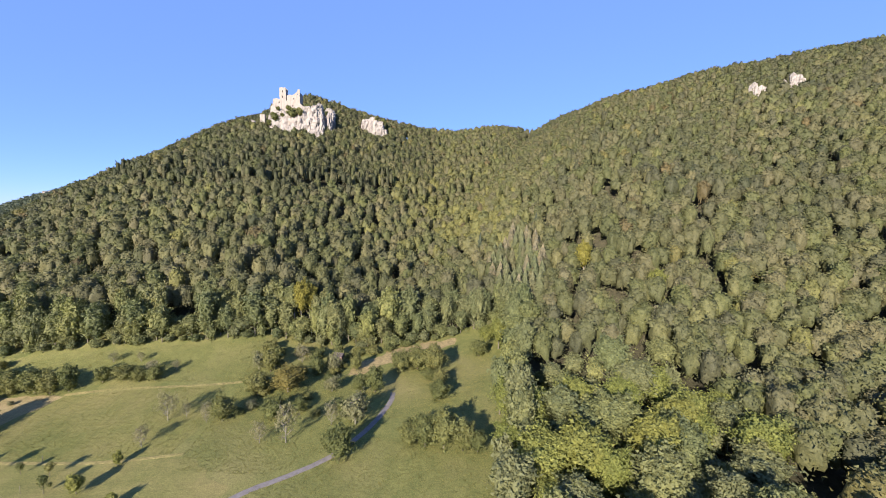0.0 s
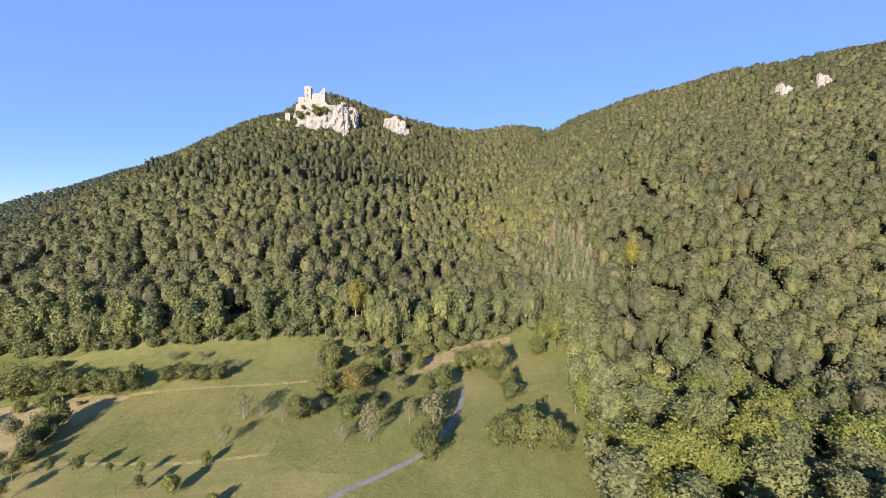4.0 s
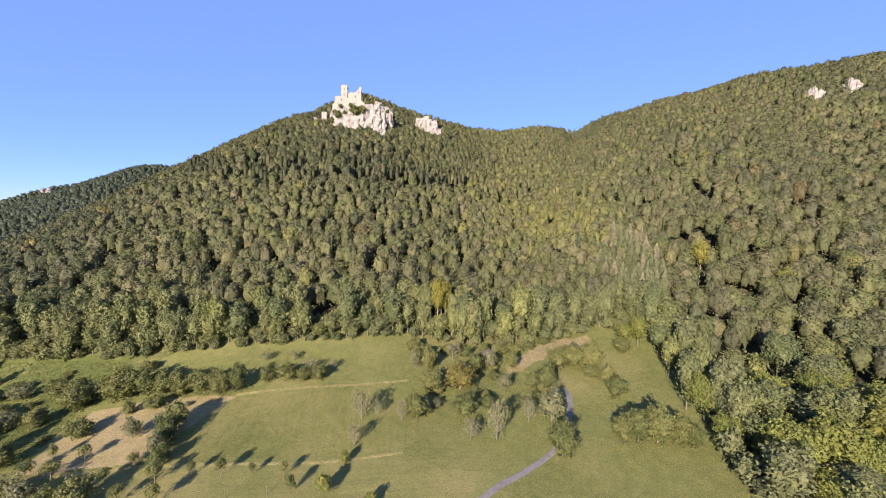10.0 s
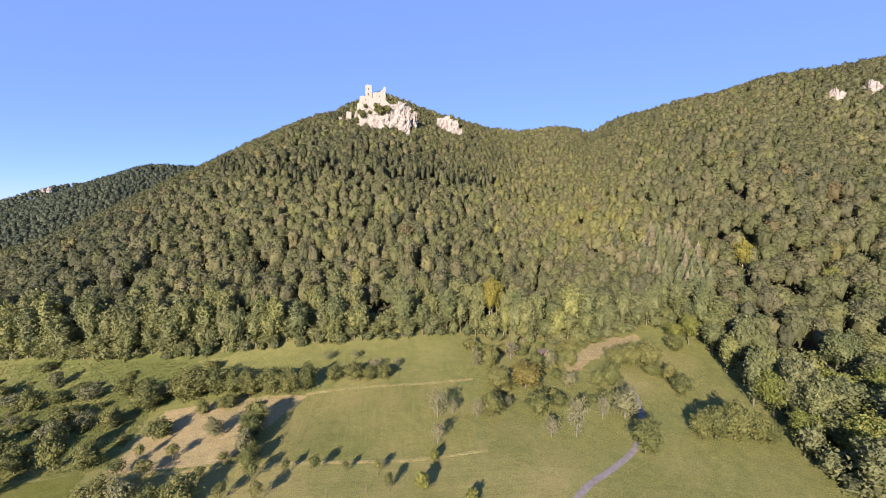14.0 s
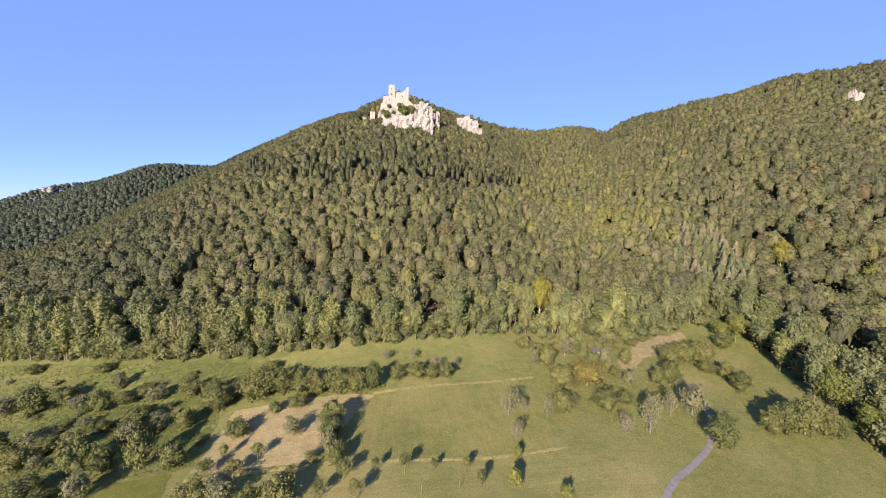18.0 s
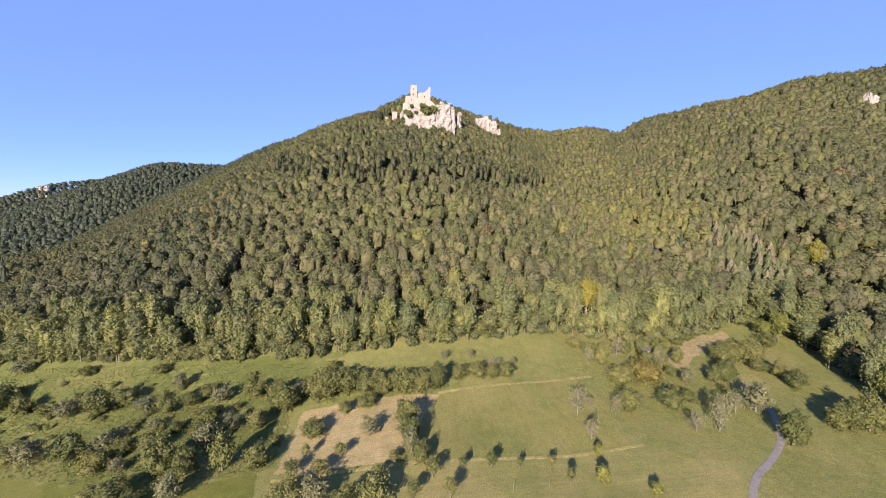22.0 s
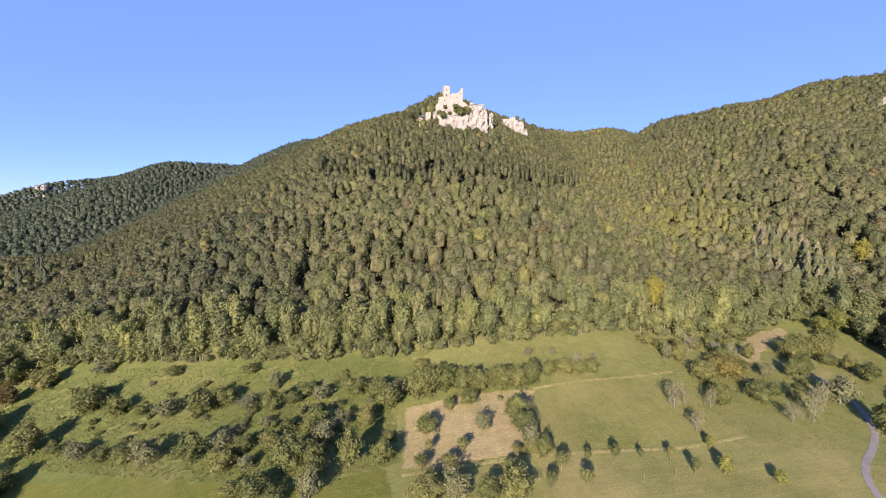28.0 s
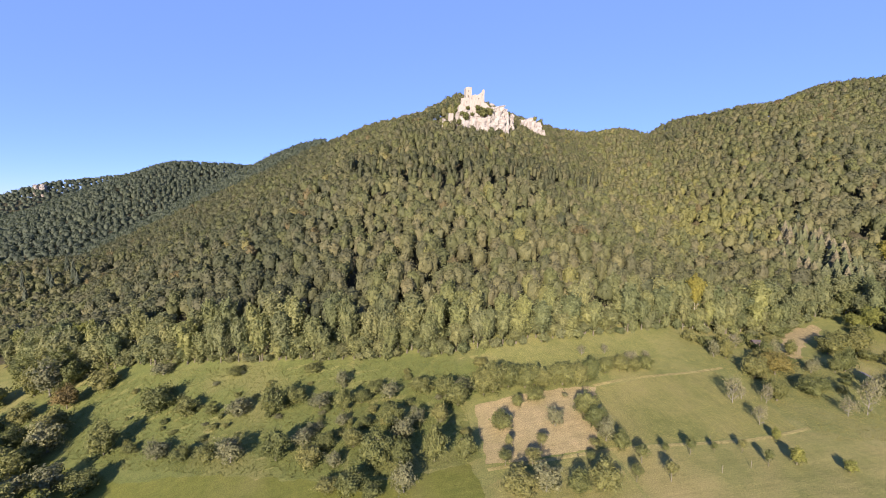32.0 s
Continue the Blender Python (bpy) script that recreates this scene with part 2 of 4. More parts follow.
gx, gy = steps(-480, 460, 5.0, 3500), steps(30, 600, 5.0, 3500)
GX, GY = np.meshgrid(gx, gy)
GZ = height(GX, GY)
faces = grid_faces(len(gx), len(gy))
mid = np.c_[GX.ravel(), GY.ravel()][faces].mean(1)
wooded = (inside_wood(mid[:, 0], mid[:, 1]) > 7.5).astype(int)
ground = new("ground", mesh_of("ground", np.c_[GX.ravel(), GY.ravel(), GZ.ravel()], faces, mats=(M_MEADOW, M_LITTER), mat_q=wooded, smooth=True))
tagged(ground, "green meadow slope rising to a dark wooded hillside", "ground", kind="structure")


def sheet(name, outline, lift, mat, label, cell=2.5, ragged=1.0):
    """A patch of the ground with its own cover, laid just above it. outline: four or more corners."""
    o = np.array(outline, float)
    xs, ys = np.arange(o[:, 0].min(), o[:, 0].max() + cell, cell), np.arange(o[:, 1].min(), o[:, 1].max() + cell, cell)
    bm = bmesh.new()
    ring = []
    for (x0, y0), (x1, y1) in zip(outline, outline[1:] + outline[:1]):
        for u in np.linspace(0, 1, max(2, int(math.hypot(x1 - x0, y1 - y0) / 1.5)), endpoint=False):
            x, y = x0 + (x1 - x0) * u, y0 + (y1 - y0) * u
            w = Vector((x * 0.35, y * 0.35, lift * 90))
            ring.append((x + ragged * noise.noise(w), y + ragged * noise.noise(w + Vector((0, 0, 9)))))
    bm.faces.new([bm.verts.new((x, y, 0)) for x, y in ring])
    for a, n in ((xs, (1, 0, 0)), (ys, (0, 1, 0))):
        for v in a:
            bmesh.ops.bisect_plane(bm, geom=bm.verts[:] + bm.edges[:] + bm.faces[:], plane_co=(v, v, 0), plane_no=n)
    z = height(np.array([v.co.x for v in bm.verts]), np.array([v.co.y for v in bm.verts]))
    for v, q in zip(bm.verts, z):
        v.co.z = q + lift
    bmesh.ops.recalc_face_normals(bm, faces=bm.faces)
    me = bpy.data.meshes.new(name)
    bm.to_mesh(me)
    bm.free()
    me.materials.append(mat)
    return tagged(new(name, me), label, "field", kind="structure")


sheet("tall_grass_field", [(-133, 116), (-117, 143), (-90, 145.5), (-66, 146), (-62, 132), (-66, 113), (-95, 113)], 0.05, M_TALL, "unmown yellow-green hay meadow on the slope")
sheet("stubble_field", [(-166, 118), (-163, 143.5), (-140, 145), (-117.5, 143), (-133.4, 116)], 0.05, M_DRY, "pale brown mown dry stubble field")
sheet("mown_strip", [(-350, 92), (-352, 186), (-307, 166), (-275, 146), (-249, 137.5), (-231, 130.5), (-213, 123.5), (-192, 118.5), (-170, 119), (-168, 84)], 0.05, M_MOWN, "short mown deep green grass strip below the orchard", ragged=1.6)
sheet("mown_pasture", [(-168.5, 84), (-171, 111), (-150, 114.5), (-133, 114.5), (-95, 111.5), (-60, 111), (-44, 99), (-52, 88), (-58, 80)], 0.035, M_PASTURE, "short mown yellowish grass below the hay meadow", ragged=1.6)
sheet("orchard_meadow", [(-352, 190), (-338, 222), (-311, 213), (-282, 201), (-252, 190), (-220, 181), (-184, 174), (-150, 173), (-160, 150), (-167, 145), (-167, 121), (-192, 118), (-213, 123), (-231, 130), (-249, 137), (-275, 145), (-307, 165)], 0.025, M_ORCHARD, "rough green grass under the orchard trees", ragged=2.0)
sheet("dry_glade", [(-25, 151), (-18, 149.5), (-11, 155.5), (1, 163), (13, 168), (20, 170.5), (20, 176), (11, 175.5), (-4, 169.5), (-18, 161)], 0.04, M_GLADE, "pale brown dry glade beside the wood", ragged=2.5)


def strip(name, line, width, lift, mat, label, category):
    """A way of even width along a line on the ground."""
    p = [Vector(q) for q in line]
    fine = []
    for k in range(len(p) - 1):
        a, b, c, d = p[max(k - 1, 0)], p[k], p[k + 1], p[min(k + 2, len(p) - 1)]
        for s in np.linspace(0, 1, 8, endpoint=False):
            fine.append(0.5 * (2 * b + (c - a) * s + (2 * a - 5 * b + 4 * c - d) * s * s + (3 * b - 3 * c + d - a) * s ** 3))
    fine.append(p[-1])
    v = []
    for k, q in enumerate(fine):
        ahead = (fine[min(k + 1, len(fine) - 1)] - fine[max(k - 1, 0)]).normalized()
        across = Vector((ahead.y, -ahead.x))
        for e in (-0.5, -0.25, 0, 0.25, 0.5):
            r = q + across * width * e * (1 + 0.05 * math.sin(k * 1.7 + e * 3))
            v.append((r.x, r.y, h1(r.x, r.y) + lift - (0.04 if abs(e) == 0.5 else 0)))
    ob = new(name, mesh_of(name, v, grid_faces(5, len(fine)), mats=(mat,), smooth=True))
    return tagged(ob, label, category, kind="structure")


strip("path", [(-74, 15), (-62, 48), (-55, 70), (-51, 84), (-46, 92.6), (-39, 98.2), (-30.5, 102.6), (-20, 109.5), (-11.5, 120), (-6, 132), (-5.2, 138)], 1.75, 0.09, M_PATH, "narrow grey gravel farm path through the meadow", "path")
strip("field_track", [(-118, 143.8), (-104, 145.6), (-90, 146.2), (-75, 146.3), (-60, 147.5)], 1.3, 0.08, M_WORN, "worn pale grass track along the field edge", "track")
strip("orchard_track", [(-166, 116.5), (-133, 114.8), (-105, 112.5), (-82, 111.5), (-62, 112.5)], 1.2, 0.08, M_WORN, "worn pale grass track below the hay meadow", "track")


# ---- trees ----
def ico(level=0):
    bm = bmesh.new()
    bmesh.ops.create_icosphere(bm, subdivisions=level + 1, radius=1.0)
    v = np.array([q.co[:] for q in bm.verts])
    f = np.array([[q.index for q in p.verts] for p in bm.faces])
    bm.free()
    return v, f



def crown_arrays(rng, radius, low, high, lumps, leaves, size, body=0.82, level=1, swell=0.5, lift=0.25, crisp=0.07, cut=-2.0, wild=0.5):
    """A crown: a lumpy rounded body of inner foliage under a coat of leaf clumps. Gives corners, quads, tris."""
    up = min((high - low) / 2, 1.0 * radius)
    mid = np.array([0, 0, high - up])

    def shape(d):
        """Domed above, longer below."""
        return np.c_[np.full((len(d), 2), radius), np.where(d[:, 2] < 0, high - up - low, up)]

    k = np.arange(lumps) + 0.5
    h = np.clip(1 - 1.95 * k / lumps + rng.uniform(-0.1, 0.1, lumps), -1, 1)
    a = k * 2.39996 + rng.uniform(-0.35, 0.35, lumps)
    c = np.c_[np.sqrt(1 - h * h) * np.cos(a), np.sqrt(1 - h * h) * np.sin(a), h]
    c[-1] = (0, 0, -1)
    big, broad = rng.uniform(0.3, 1.0, lumps), 1.45 / math.sqrt(lumps)

    big[0] = big[-1] = 1.0

    def reach(d):
        """How far the crown goes in direction d, and the lump that bulges there."""
        w = np.exp(-(np.arccos(np.clip(d @ c.T, -1, 1)) / broad) ** 2) * big
        return 1.02 - swell * (1 - w.max(1)), w.argmax(1)

    def full(d):
        """Fills the lower half out towards a barrel."""
        s = np.sqrt(1 - d[:, 2:] ** 2) + 1e-6
        return d * np.c_[np.repeat(np.where(d[:, 2:] < 0, (1 - np.abs(d[:, 2:]) ** 3) ** (1 / 3) / s, 1.0), 2, 1), np.ones(len(d))].clip(0.2, 1.3)

    iv, it = ico(level)
    r, _ = reach(iv)
    it = it[iv[it].mean(1)[:, 2] > cut]
    cv = mid + full(iv) * (r * body * rng.uniform(1 - crisp, 1 + 0.8 * crisp, len(iv)))[:, None] * shape(iv)
    d = rng.normal(size=(leaves, 3))
    d[:, 2] += lift
    d /= np.linalg.norm(d, axis=1, keepdims=True)
    r, lump = reach(d)
    stray = rng.uniform(size=leaves)
    u = full(d) * (r * (0.82 + 0.26 * stray + 0.16 * stray ** 6))[:, None]
    q = mid + u * shape(d)
    q[:, 2] = np.maximum(q[:, 2], 0.1)
    nn = (0.55 * d + 0.9 * (u - c[lump] * 0.62)) / shape(d)
    nn /= np.linalg.norm(nn, axis=1, keepdims=True)
    nn += rng.normal(size=(leaves, 3)) * wild
    nn /= np.linalg.norm(nn, axis=1, keepdims=True)
    a = np.cross(nn, rng.normal(size=(leaves, 3)))
    a /= np.linalg.norm(a, axis=1, keepdims=True)
    b = np.cross(nn, a)
    s = size * rng.uniform(0.5, 1.2, (leaves, 1))
    e = rng.uniform(0.7, 1.3, (3, leaves, 1))
    lv = np.stack([q + a * s * e[0], q - a * s * 0.6 * e[1] + b * s * 0.8, q - a * s * 0.6 - b * s * 0.8 * e[2]], 1).reshape(-1, 3)
    return np.r_[cv, lv], np.zeros((0, 4), int), np.r_[it, np.arange(len(lv)).reshape(-1, 3) + len(cv)]


def spruce_arrays(rng, radius, low, high, tiers, sprays):
    """A pointed crown: drooping ragged tiers of boughs over one another, with loose sprays. Gives corners, quads and tris."""
    V, T = [], []
    for k in range(tiers):
        u = k / tiers
        z, r = low + (high - low) * u, radius * (1 - u) ** 0.62 + 0.12
        step, m = (high - low) / tiers, max(5, int(sprays * (1 - 0.6 * u)))
        turn, o = rng.uniform(0, 6.28), len(V)
        V.append((0, 0, z + 2.2 * step))
        for j in range(2 * m):
            a = turn + math.pi * (j + rng.uniform(-0.3, 0.3)) / m
            l = r * (rng.uniform(0.88, 1.2) if j % 2 == 0 else rng.uniform(0.62, 0.8))
            V.append((l * math.cos(a), l * math.sin(a), z - rng.uniform(0.25, 0.5) * l * (1 if j % 2 == 0 else 0.3)))
        T += [(o, o + 1 + j, o + 1 + (j + 1) % (2 * m)) for j in range(2 * m)]
    return np.array(V), np.zeros((0, 4), int), np.array(T)


def tube(path, radii, sides=6):
    """A tapered limb along a path. Gives corners and quads."""
    v = []
    for k, (p, r) in enumerate(zip(path, radii)):
        ahead = Vector(path[min(k + 1, len(path) - 1)]) - Vector(path[max(k - 1, 0)])
        q = ahead.to_track_quat("Z", "Y")
        for s in range(sides):
            a = 2 * math.pi * s / sides
            v.append(tuple(Vector(p) + q @ Vector((r * math.cos(a), r * math.sin(a), 0))))
    f = [(k * sides + s, k * sides + (s + 1) % sides, (k + 1) * sides + (s + 1) % sides, (k + 1) * sides + s) for k in range(len(path) - 1) for s in range(sides)]
    return v, f


def wood_mesh(name, rng, tall, reach, thick, fork, limbs, mat, twigs=0):
    """A trunk that tapers and bends, with limbs and, for bare trees, twigs."""
    V, F = [], []

    def add(path, radii, sides=6):
        v, f = tube(path, radii, sides)
        F.extend(tuple(i + len(V) for i in q) for q in f)
        V.extend(v)

    lean = rng.uniform(-0.04, 0.04, 2) * tall
    trunk = [(lean[0] * u * u, lean[1] * u * u, -0.4 + (tall + 0.4) * u) for u in (0, 0.06, 0.3, 0.6, 1.0)]
    add(trunk, [thick * 1.5, thick, thick * 0.8, thick * 0.55, thick * 0.2], 7)
    for k in range(limbs):
        u = fork + (0.9 - fork) * k / max(1, limbs - 1)
        a = k * 2.4 + rng.uniform(-0.4, 0.4)
        ln = reach * (1 - 0.45 * (u - fork)) * rng.uniform(0.75, 1.0)
        s = Vector((lean[0] * u * u, lean[1] * u * u, tall * u))
        way = Vector((math.cos(a), math.sin(a), 0.0))
        tip = s + way * ln + Vector((0, 0, ln * rng.uniform(0.35, 0.8)))
        bend = s + way * ln * 0.5 + Vector((0, 0, ln * 0.18))
        add([s, bend, tip], [thick * 0.45, thick * 0.28, thick * 0.06], 5)
        for _ in range(twigs):
            t = rng.uniform(0.3, 1.0)
            b = s.lerp(tip, t)
            w = Vector(rng.normal(size=3)) * ln * 0.22 + way * ln * 0.12 + Vector((0, 0, ln * 0.2))
            add([b, b + w * 0.55, b + w + Vector((0, 0, -0.03 * ln))], [thick * 0.14, thick * 0.09, thick * 0.03], 3)
    return mesh_of(name, np.array([tuple(q) for q in V]), F, mats=(mat,), smooth=True)


def tree_kind(name, seed, tall, wide, low, lumps, leaves, size, leaf, bark, thick, fork, limbs, label, category="tree", twigs=0, form=(0.8, 2, 0.55, 0.25, 0.1, -2.0, 0.8)):
    """A pattern tree: an empty with a trunk and a crown. Its true height and width are kept beside it."""
    rng = np.random.default_rng(seed)
    base = new(name)
    part("trunk", wood_mesh("trunk", rng, tall * (0.76 if leaves > 450 else 0.86), wide * (0.3 if leaves > 450 else 0.42), thick, fork, limbs, bark, twigs), base)
    if leaves:
        if category == "spruce":
            v, q, t = spruce_arrays(rng, wide / 2, low, tall, lumps, leaves)
        else:
            v, q, t = crown_arrays(rng, wide / 2 / 0.95, low, tall, lumps, leaves, size, *form)
        part("crown", mesh_of("crown", v, q, t, mats=(leaf,), smooth=category != "spruce"), base)
    tagged(base, label, category)
    return base, tall, wide


KINDS = {}


def plant(key, x, y, tall, wide, turn, group="", label=""):
    """Sets out a tree of a kind with that height and width."""
    kind, number, used = KINDS[key]
    pattern, t0, w0 = kind[number[0] % len(kind)]
    number[0] += 1
    m = pose(x, y, h1(x, y) - 0.15, 0, 0, turn) @ Matrix.Diagonal((wide / w0, wide / w0, tall / t0, 1))
    if pattern.name in used:
        ob = copy_thing(pattern, m @ Matrix.Diagonal((*(1 / v for v in pattern.scale), 1)))
    else:
        used.add(pattern.name)
        ob = pattern
        ob.matrix_basis = m
        bpy.context.view_layer.update()
    return tagged(ob, label, group=group)


def kinds(key, *made):
    KINDS[key] = (list(made), [0], set())


OAK = "tall broad-leaved woodland tree with a dense green crown"
kinds("oak", *[tree_kind("woodland_tree", 20 + k, 21, 10 + k % 3, 2.5 + k % 2 * 1.5, 22, 2700, 0.42, M_TREE, M_PALE_BARK if k == 2 else M_BARK, 0.34, 0.35, 7, OAK) for k in range(5)])
kinds("edge", *[tree_kind("woodland_tree", 30 + k, 19, 9.5, -1.2 + k % 2 * 1.2, 20, 1400, 0.5, M_TREE, M_BARK, 0.3, 0.25, 7, "woodland edge tree leafy down to the meadow grass") for k in range(4)])
kinds("bright", *[tree_kind("woodland_tree", 40 + k, 18, 10, 2.0, 20, 2600, 0.4, M_BRIGHT, M_BARK, 0.3, 0.3, 6, "broad-leaved tree with bright yellow-green leaves at the wood") for k in range(2)])
kinds("pale", tree_kind("woodland_tree", 48, 20, 6.5, 10.0, 12, 900, 0.42, M_TREE, M_PALE_BARK, 0.24, 0.5, 5, "tall thin tree with a bare pale trunk in the wood"))
kinds("golden", tree_kind("woodland_tree", 44, 24, 9.5, 8.0, 18, 2200, 0.42, M_GOLD, M_PALE_BARK, 0.26, 0.3, 6, "tall golden-yellow tree on pale trunks at the wood's edge"))
kinds("lush", *[tree_kind("woodland_tree", 50 + k, 18, 13, 0.3, 34, 5200, 0.34, M_LUSH, M_BARK, 0.34, 0.3, 7, "broad lush green tree at the edge of the meadow") for k in range(2)])
kinds("apple", *[tree_kind("orchard_tree", 60 + k, 6.5, 7, -0.35 + 0.2 * (k % 3), 9 + 2 * (k % 3), 1700, 0.24, M_APPLE, M_BARK, 0.17, 0.25, 6, "rounded old fruit tree with dull green leaves in grass") for k in range(6)])
kinds("grey", *[tree_kind("orchard_tree", 70 + k, 6, 6.5, -0.4, 11, 1300, 0.24, M_DULL, M_GREY_BARK, 0.16, 0.25, 7, "old fruit tree with thin greyish olive leaves", form=(0.55, 1, 0.6)) for k in range(3)])
kinds("young", *[tree_kind("young_tree", 80 + k, 5.5, 3.4, 1.2, 8, 600, 0.18, M_APPLE, M_BARK, 0.08, 0.3, 6, "slender young fruit tree standing in mown grass", twigs=2, form=(0.6, 1)) for k in range(3)])
kinds("shrub", *[tree_kind("shrub", 90 + k, 3.5, 5, -0.6, 11, 900, 0.28, M_APPLE, M_BARK, 0.10, 0.15, 5, "low dense rounded green shrub in the meadow", "shrub") for k in range(3)])
kinds("undergrowth", *[tree_kind("shrub", 95 + k, 6, 5.5, -0.8, 12, 520, 0.46, M_TREE, M_BARK, 0.10, 0.15, 2, "leafy shrub at the foot of the wood", "shrub", form=(0.78, 1, 0.55, 0.25, 0.1, -2.0, 0.8)) for k in range(3)])
kinds("hedge", *[tree_kind("hedge_tree", 100 + k, 9, 7.5, -0.9, 14, 2000, 0.30, M_APPLE, M_BARK, 0.2, 0.2, 6, "dense leafy hedge tree in a row along the field") for k in range(3)])
kinds("yellow", *[tree_kind("orchard_tree", 110 + k, 5.5, 4.6, 0.5, 8, 1200, 0.2, M_BRIGHT, M_BARK, 0.12, 0.25, 5, "small fruit tree with yellow-green leaves in grass") for k in range(2)])
kinds("ochre", tree_kind("orchard_tree", 120, 12, 11, 0.8, 14, 2300, 0.36, M_OCHRE, M_BARK, 0.25, 0.25, 7, "large rounded tree with ochre-green autumn leaves"))
kinds("red", tree_kind("orchard_tree", 121, 10, 12, 0.6, 13, 2100, 0.36, M_RED, M_BARK, 0.25, 0.25, 7, "broad tree with reddish-brown leaves at the meadow's end"))
kinds("bare", *[tree_kind("bare_tree", 130 + k, 5.5, 7.0, 0.6, 9, 700, 0.2, M_GREY, M_GREY_BARK, 0.13, 0.14, 11, "half-bare old fruit tree with grey branches and few leaves", twigs=16, form=(0.2, 0, 0.6, 0.3, 0.1, -2.0, 1.0)) for k in range(3)])
kinds("spruce", *[tree_kind("spruce", 140 + k, 20, 6.5, 1.0, 17, 8, 0, M_SPRUCE, M_BARK, 0.22, 0.3, 3, "dark green pointed spruce among broad-leaved trees", "spruce") for k in range(2)])
kinds("dead_spruce", *[tree_kind("spruce", 144 + k, 20, 5.5, 0.8, 21, 9, 0, M_DEAD, M_GREY_BARK, 0.2, 0.3, 3, "dying grey-brown spruce on the wooded slope", "spruce") for k in range(4)])
kinds("pine", *[tree_kind("pine_tree", 150 + k, 15, 7, 7.5, 8, 700, 0.42, M_PINE, M_GREY_BARK, 0.24, 0.55, 6, "tall dark tree with a bare trunk below the castle ruin") for k in range(2)])

def row_of_trees(group, key, rows):
    """Plant one row of like trees: place, height and width of each."""
    for n, (x, y, tall, wide) in enumerate(rows):
        if key in ("apple", "hedge"):
            tall, wide = tall * 1.08, wide * 1.14
        if key == "bare":
            tall, wide = tall * 1.05, wide * 1.05
        dull = key == "apple" and n % 3 == 1
        plant("grey" if dull else key, x, y, tall, wide, 137 * n % 360, group)


row_of_trees("upper orchard", "apple", [(-308.2, 198.4, 9.2, 11.7), (-283.9, 195.0, 5.7, 10.5), (-251.4, 181.3, 3.8, 7.8), (-220.8, 173.0, 3.9, 7.7), (-208.8, 162.2, 6.6, 5.8), (-277.4, 175.2, 10.3, 12.6), (-264.7, 168.2, 7.5, 8.6), (-244.2, 160.4, 7.0, 9.9), (-231.9, 155.7, 10.9, 9.7), (-224.8, 159.0, 6.6, 8.4), (-215.9, 154.0, 5.9, 8.8), (-207.7, 150.0, 8.5, 6.5), (-201.5, 152.7, 4.8, 7.1), (-191.7, 153.3, 6.0, 8.0), (-180.6, 153.5, 6.4, 8.5), (-172.0, 150.1, 7.5, 9.6), (-165.6, 151.0, 5.2, 9.1), (-168.6, 144.9, 8.5, 10.1), (-196.6, 157.1, 4.5, 6.9)])
row_of_trees("middle orchard", "apple", [(-191.4, 139.8, 6.9, 8.4), (-183.2, 138.8, 6.2, 6.2), (-175.8, 138.8, 6.3, 7.0), (-200.3, 140.6, 3.7, 5.1), (-207.6, 143.5, 3.8, 5.5), (-212.0, 134.7, 5.3, 7.2), (-203.6, 132.5, 5.9, 7.8), (-219.1, 138.7, 6.1, 8.4), (-197.0, 124.3, 10.7, 9.6), (-189.9, 122.6, 8.3, 7.7), (-188.5, 132.4, 8.0, 8.0), (-180.2, 122.5, 11.2, 7.4), (-171.2, 121.8, 7.4, 7.2), (-215.6, 143.8, 3.0, 5.5), (-254.9, 164.9, 3.8, 5.3)])
row_of_trees("lower orchard", "apple", [(-278.2, 158.0, 3.9, 4.9), (-266.9, 151.8, 6.1, 9.4), (-257.3, 146.6, 5.3, 6.7), (-249.1, 143.4, 5.4, 7.3), (-240.6, 139.8, 8.6, 9.6), (-226.6, 135.5, 9.8, 9.4), (-216.1, 129.4, 7.0, 8.4), (-208.8, 126.6, 4.9, 5.5), (-203.6, 116.5, 6.4, 9.2), (-209.5, 118.3, 4.1, 7.5), (-189.8, 113.8, 8.4, 7.7), (-198.5, 114.0, 4.4, 6.1)])
row_of_trees("meadow end trees", "apple", [(-287.4, 161.0, 11.4, 10.2), (-310.3, 170.3, 12.0, 12.1), (-313.5, 177.8, 10.8, 12.3), (-324.9, 177.1, 8.4, 10.1), (-296.0, 149.9, 10.0, 10.7), (-284.7, 146.4, 7.6, 10.2), (-313.2, 159.9, 11.6, 12.7), (-332.7, 205.4, 16.9, 14.2), (-334.0, 192.0, 7.3, 8.8), (-353.0, 222.2, 12.1, 12.8), (-307.8, 152.9, 7.4, 10.4), (-313.2, 166.7, 8.2, 9.6), (-345.7, 187.1, 11.7, 16.7), (-328.0, 165.3, 14.1, 16.6), (-356.0, 206.6, 11.0, 14.0)])
row_of_trees("field hedge", "hedge", [(-154.9, 148.3, 11.0, 10.1), (-148.7, 149.2, 9.5, 9.4), (-142.9, 147.9, 8.2, 8.2), (-137.1, 146.2, 7.2, 7.3), (-129.2, 145.9, 8.6, 10.2), (-123.7, 144.9, 8.3, 7.4), (-118.2, 145.9, 9.5, 7.1), (-109.7, 149.8, 6.2, 5.6), (-103.1, 150.7, 6.0, 7.8), (-97.4, 149.7, 5.2, 5.7), (-92.1, 150.4, 5.4, 6.2), (-139.3, 148.2, 7.9, 7.4), (-131.8, 146.8, 7.1, 7.0), (-125.5, 146.2, 6.6, 7.0), (-158.6, 147.6, 10.3, 9.2), (-151.4, 150.4, 7.8, 8.2)])
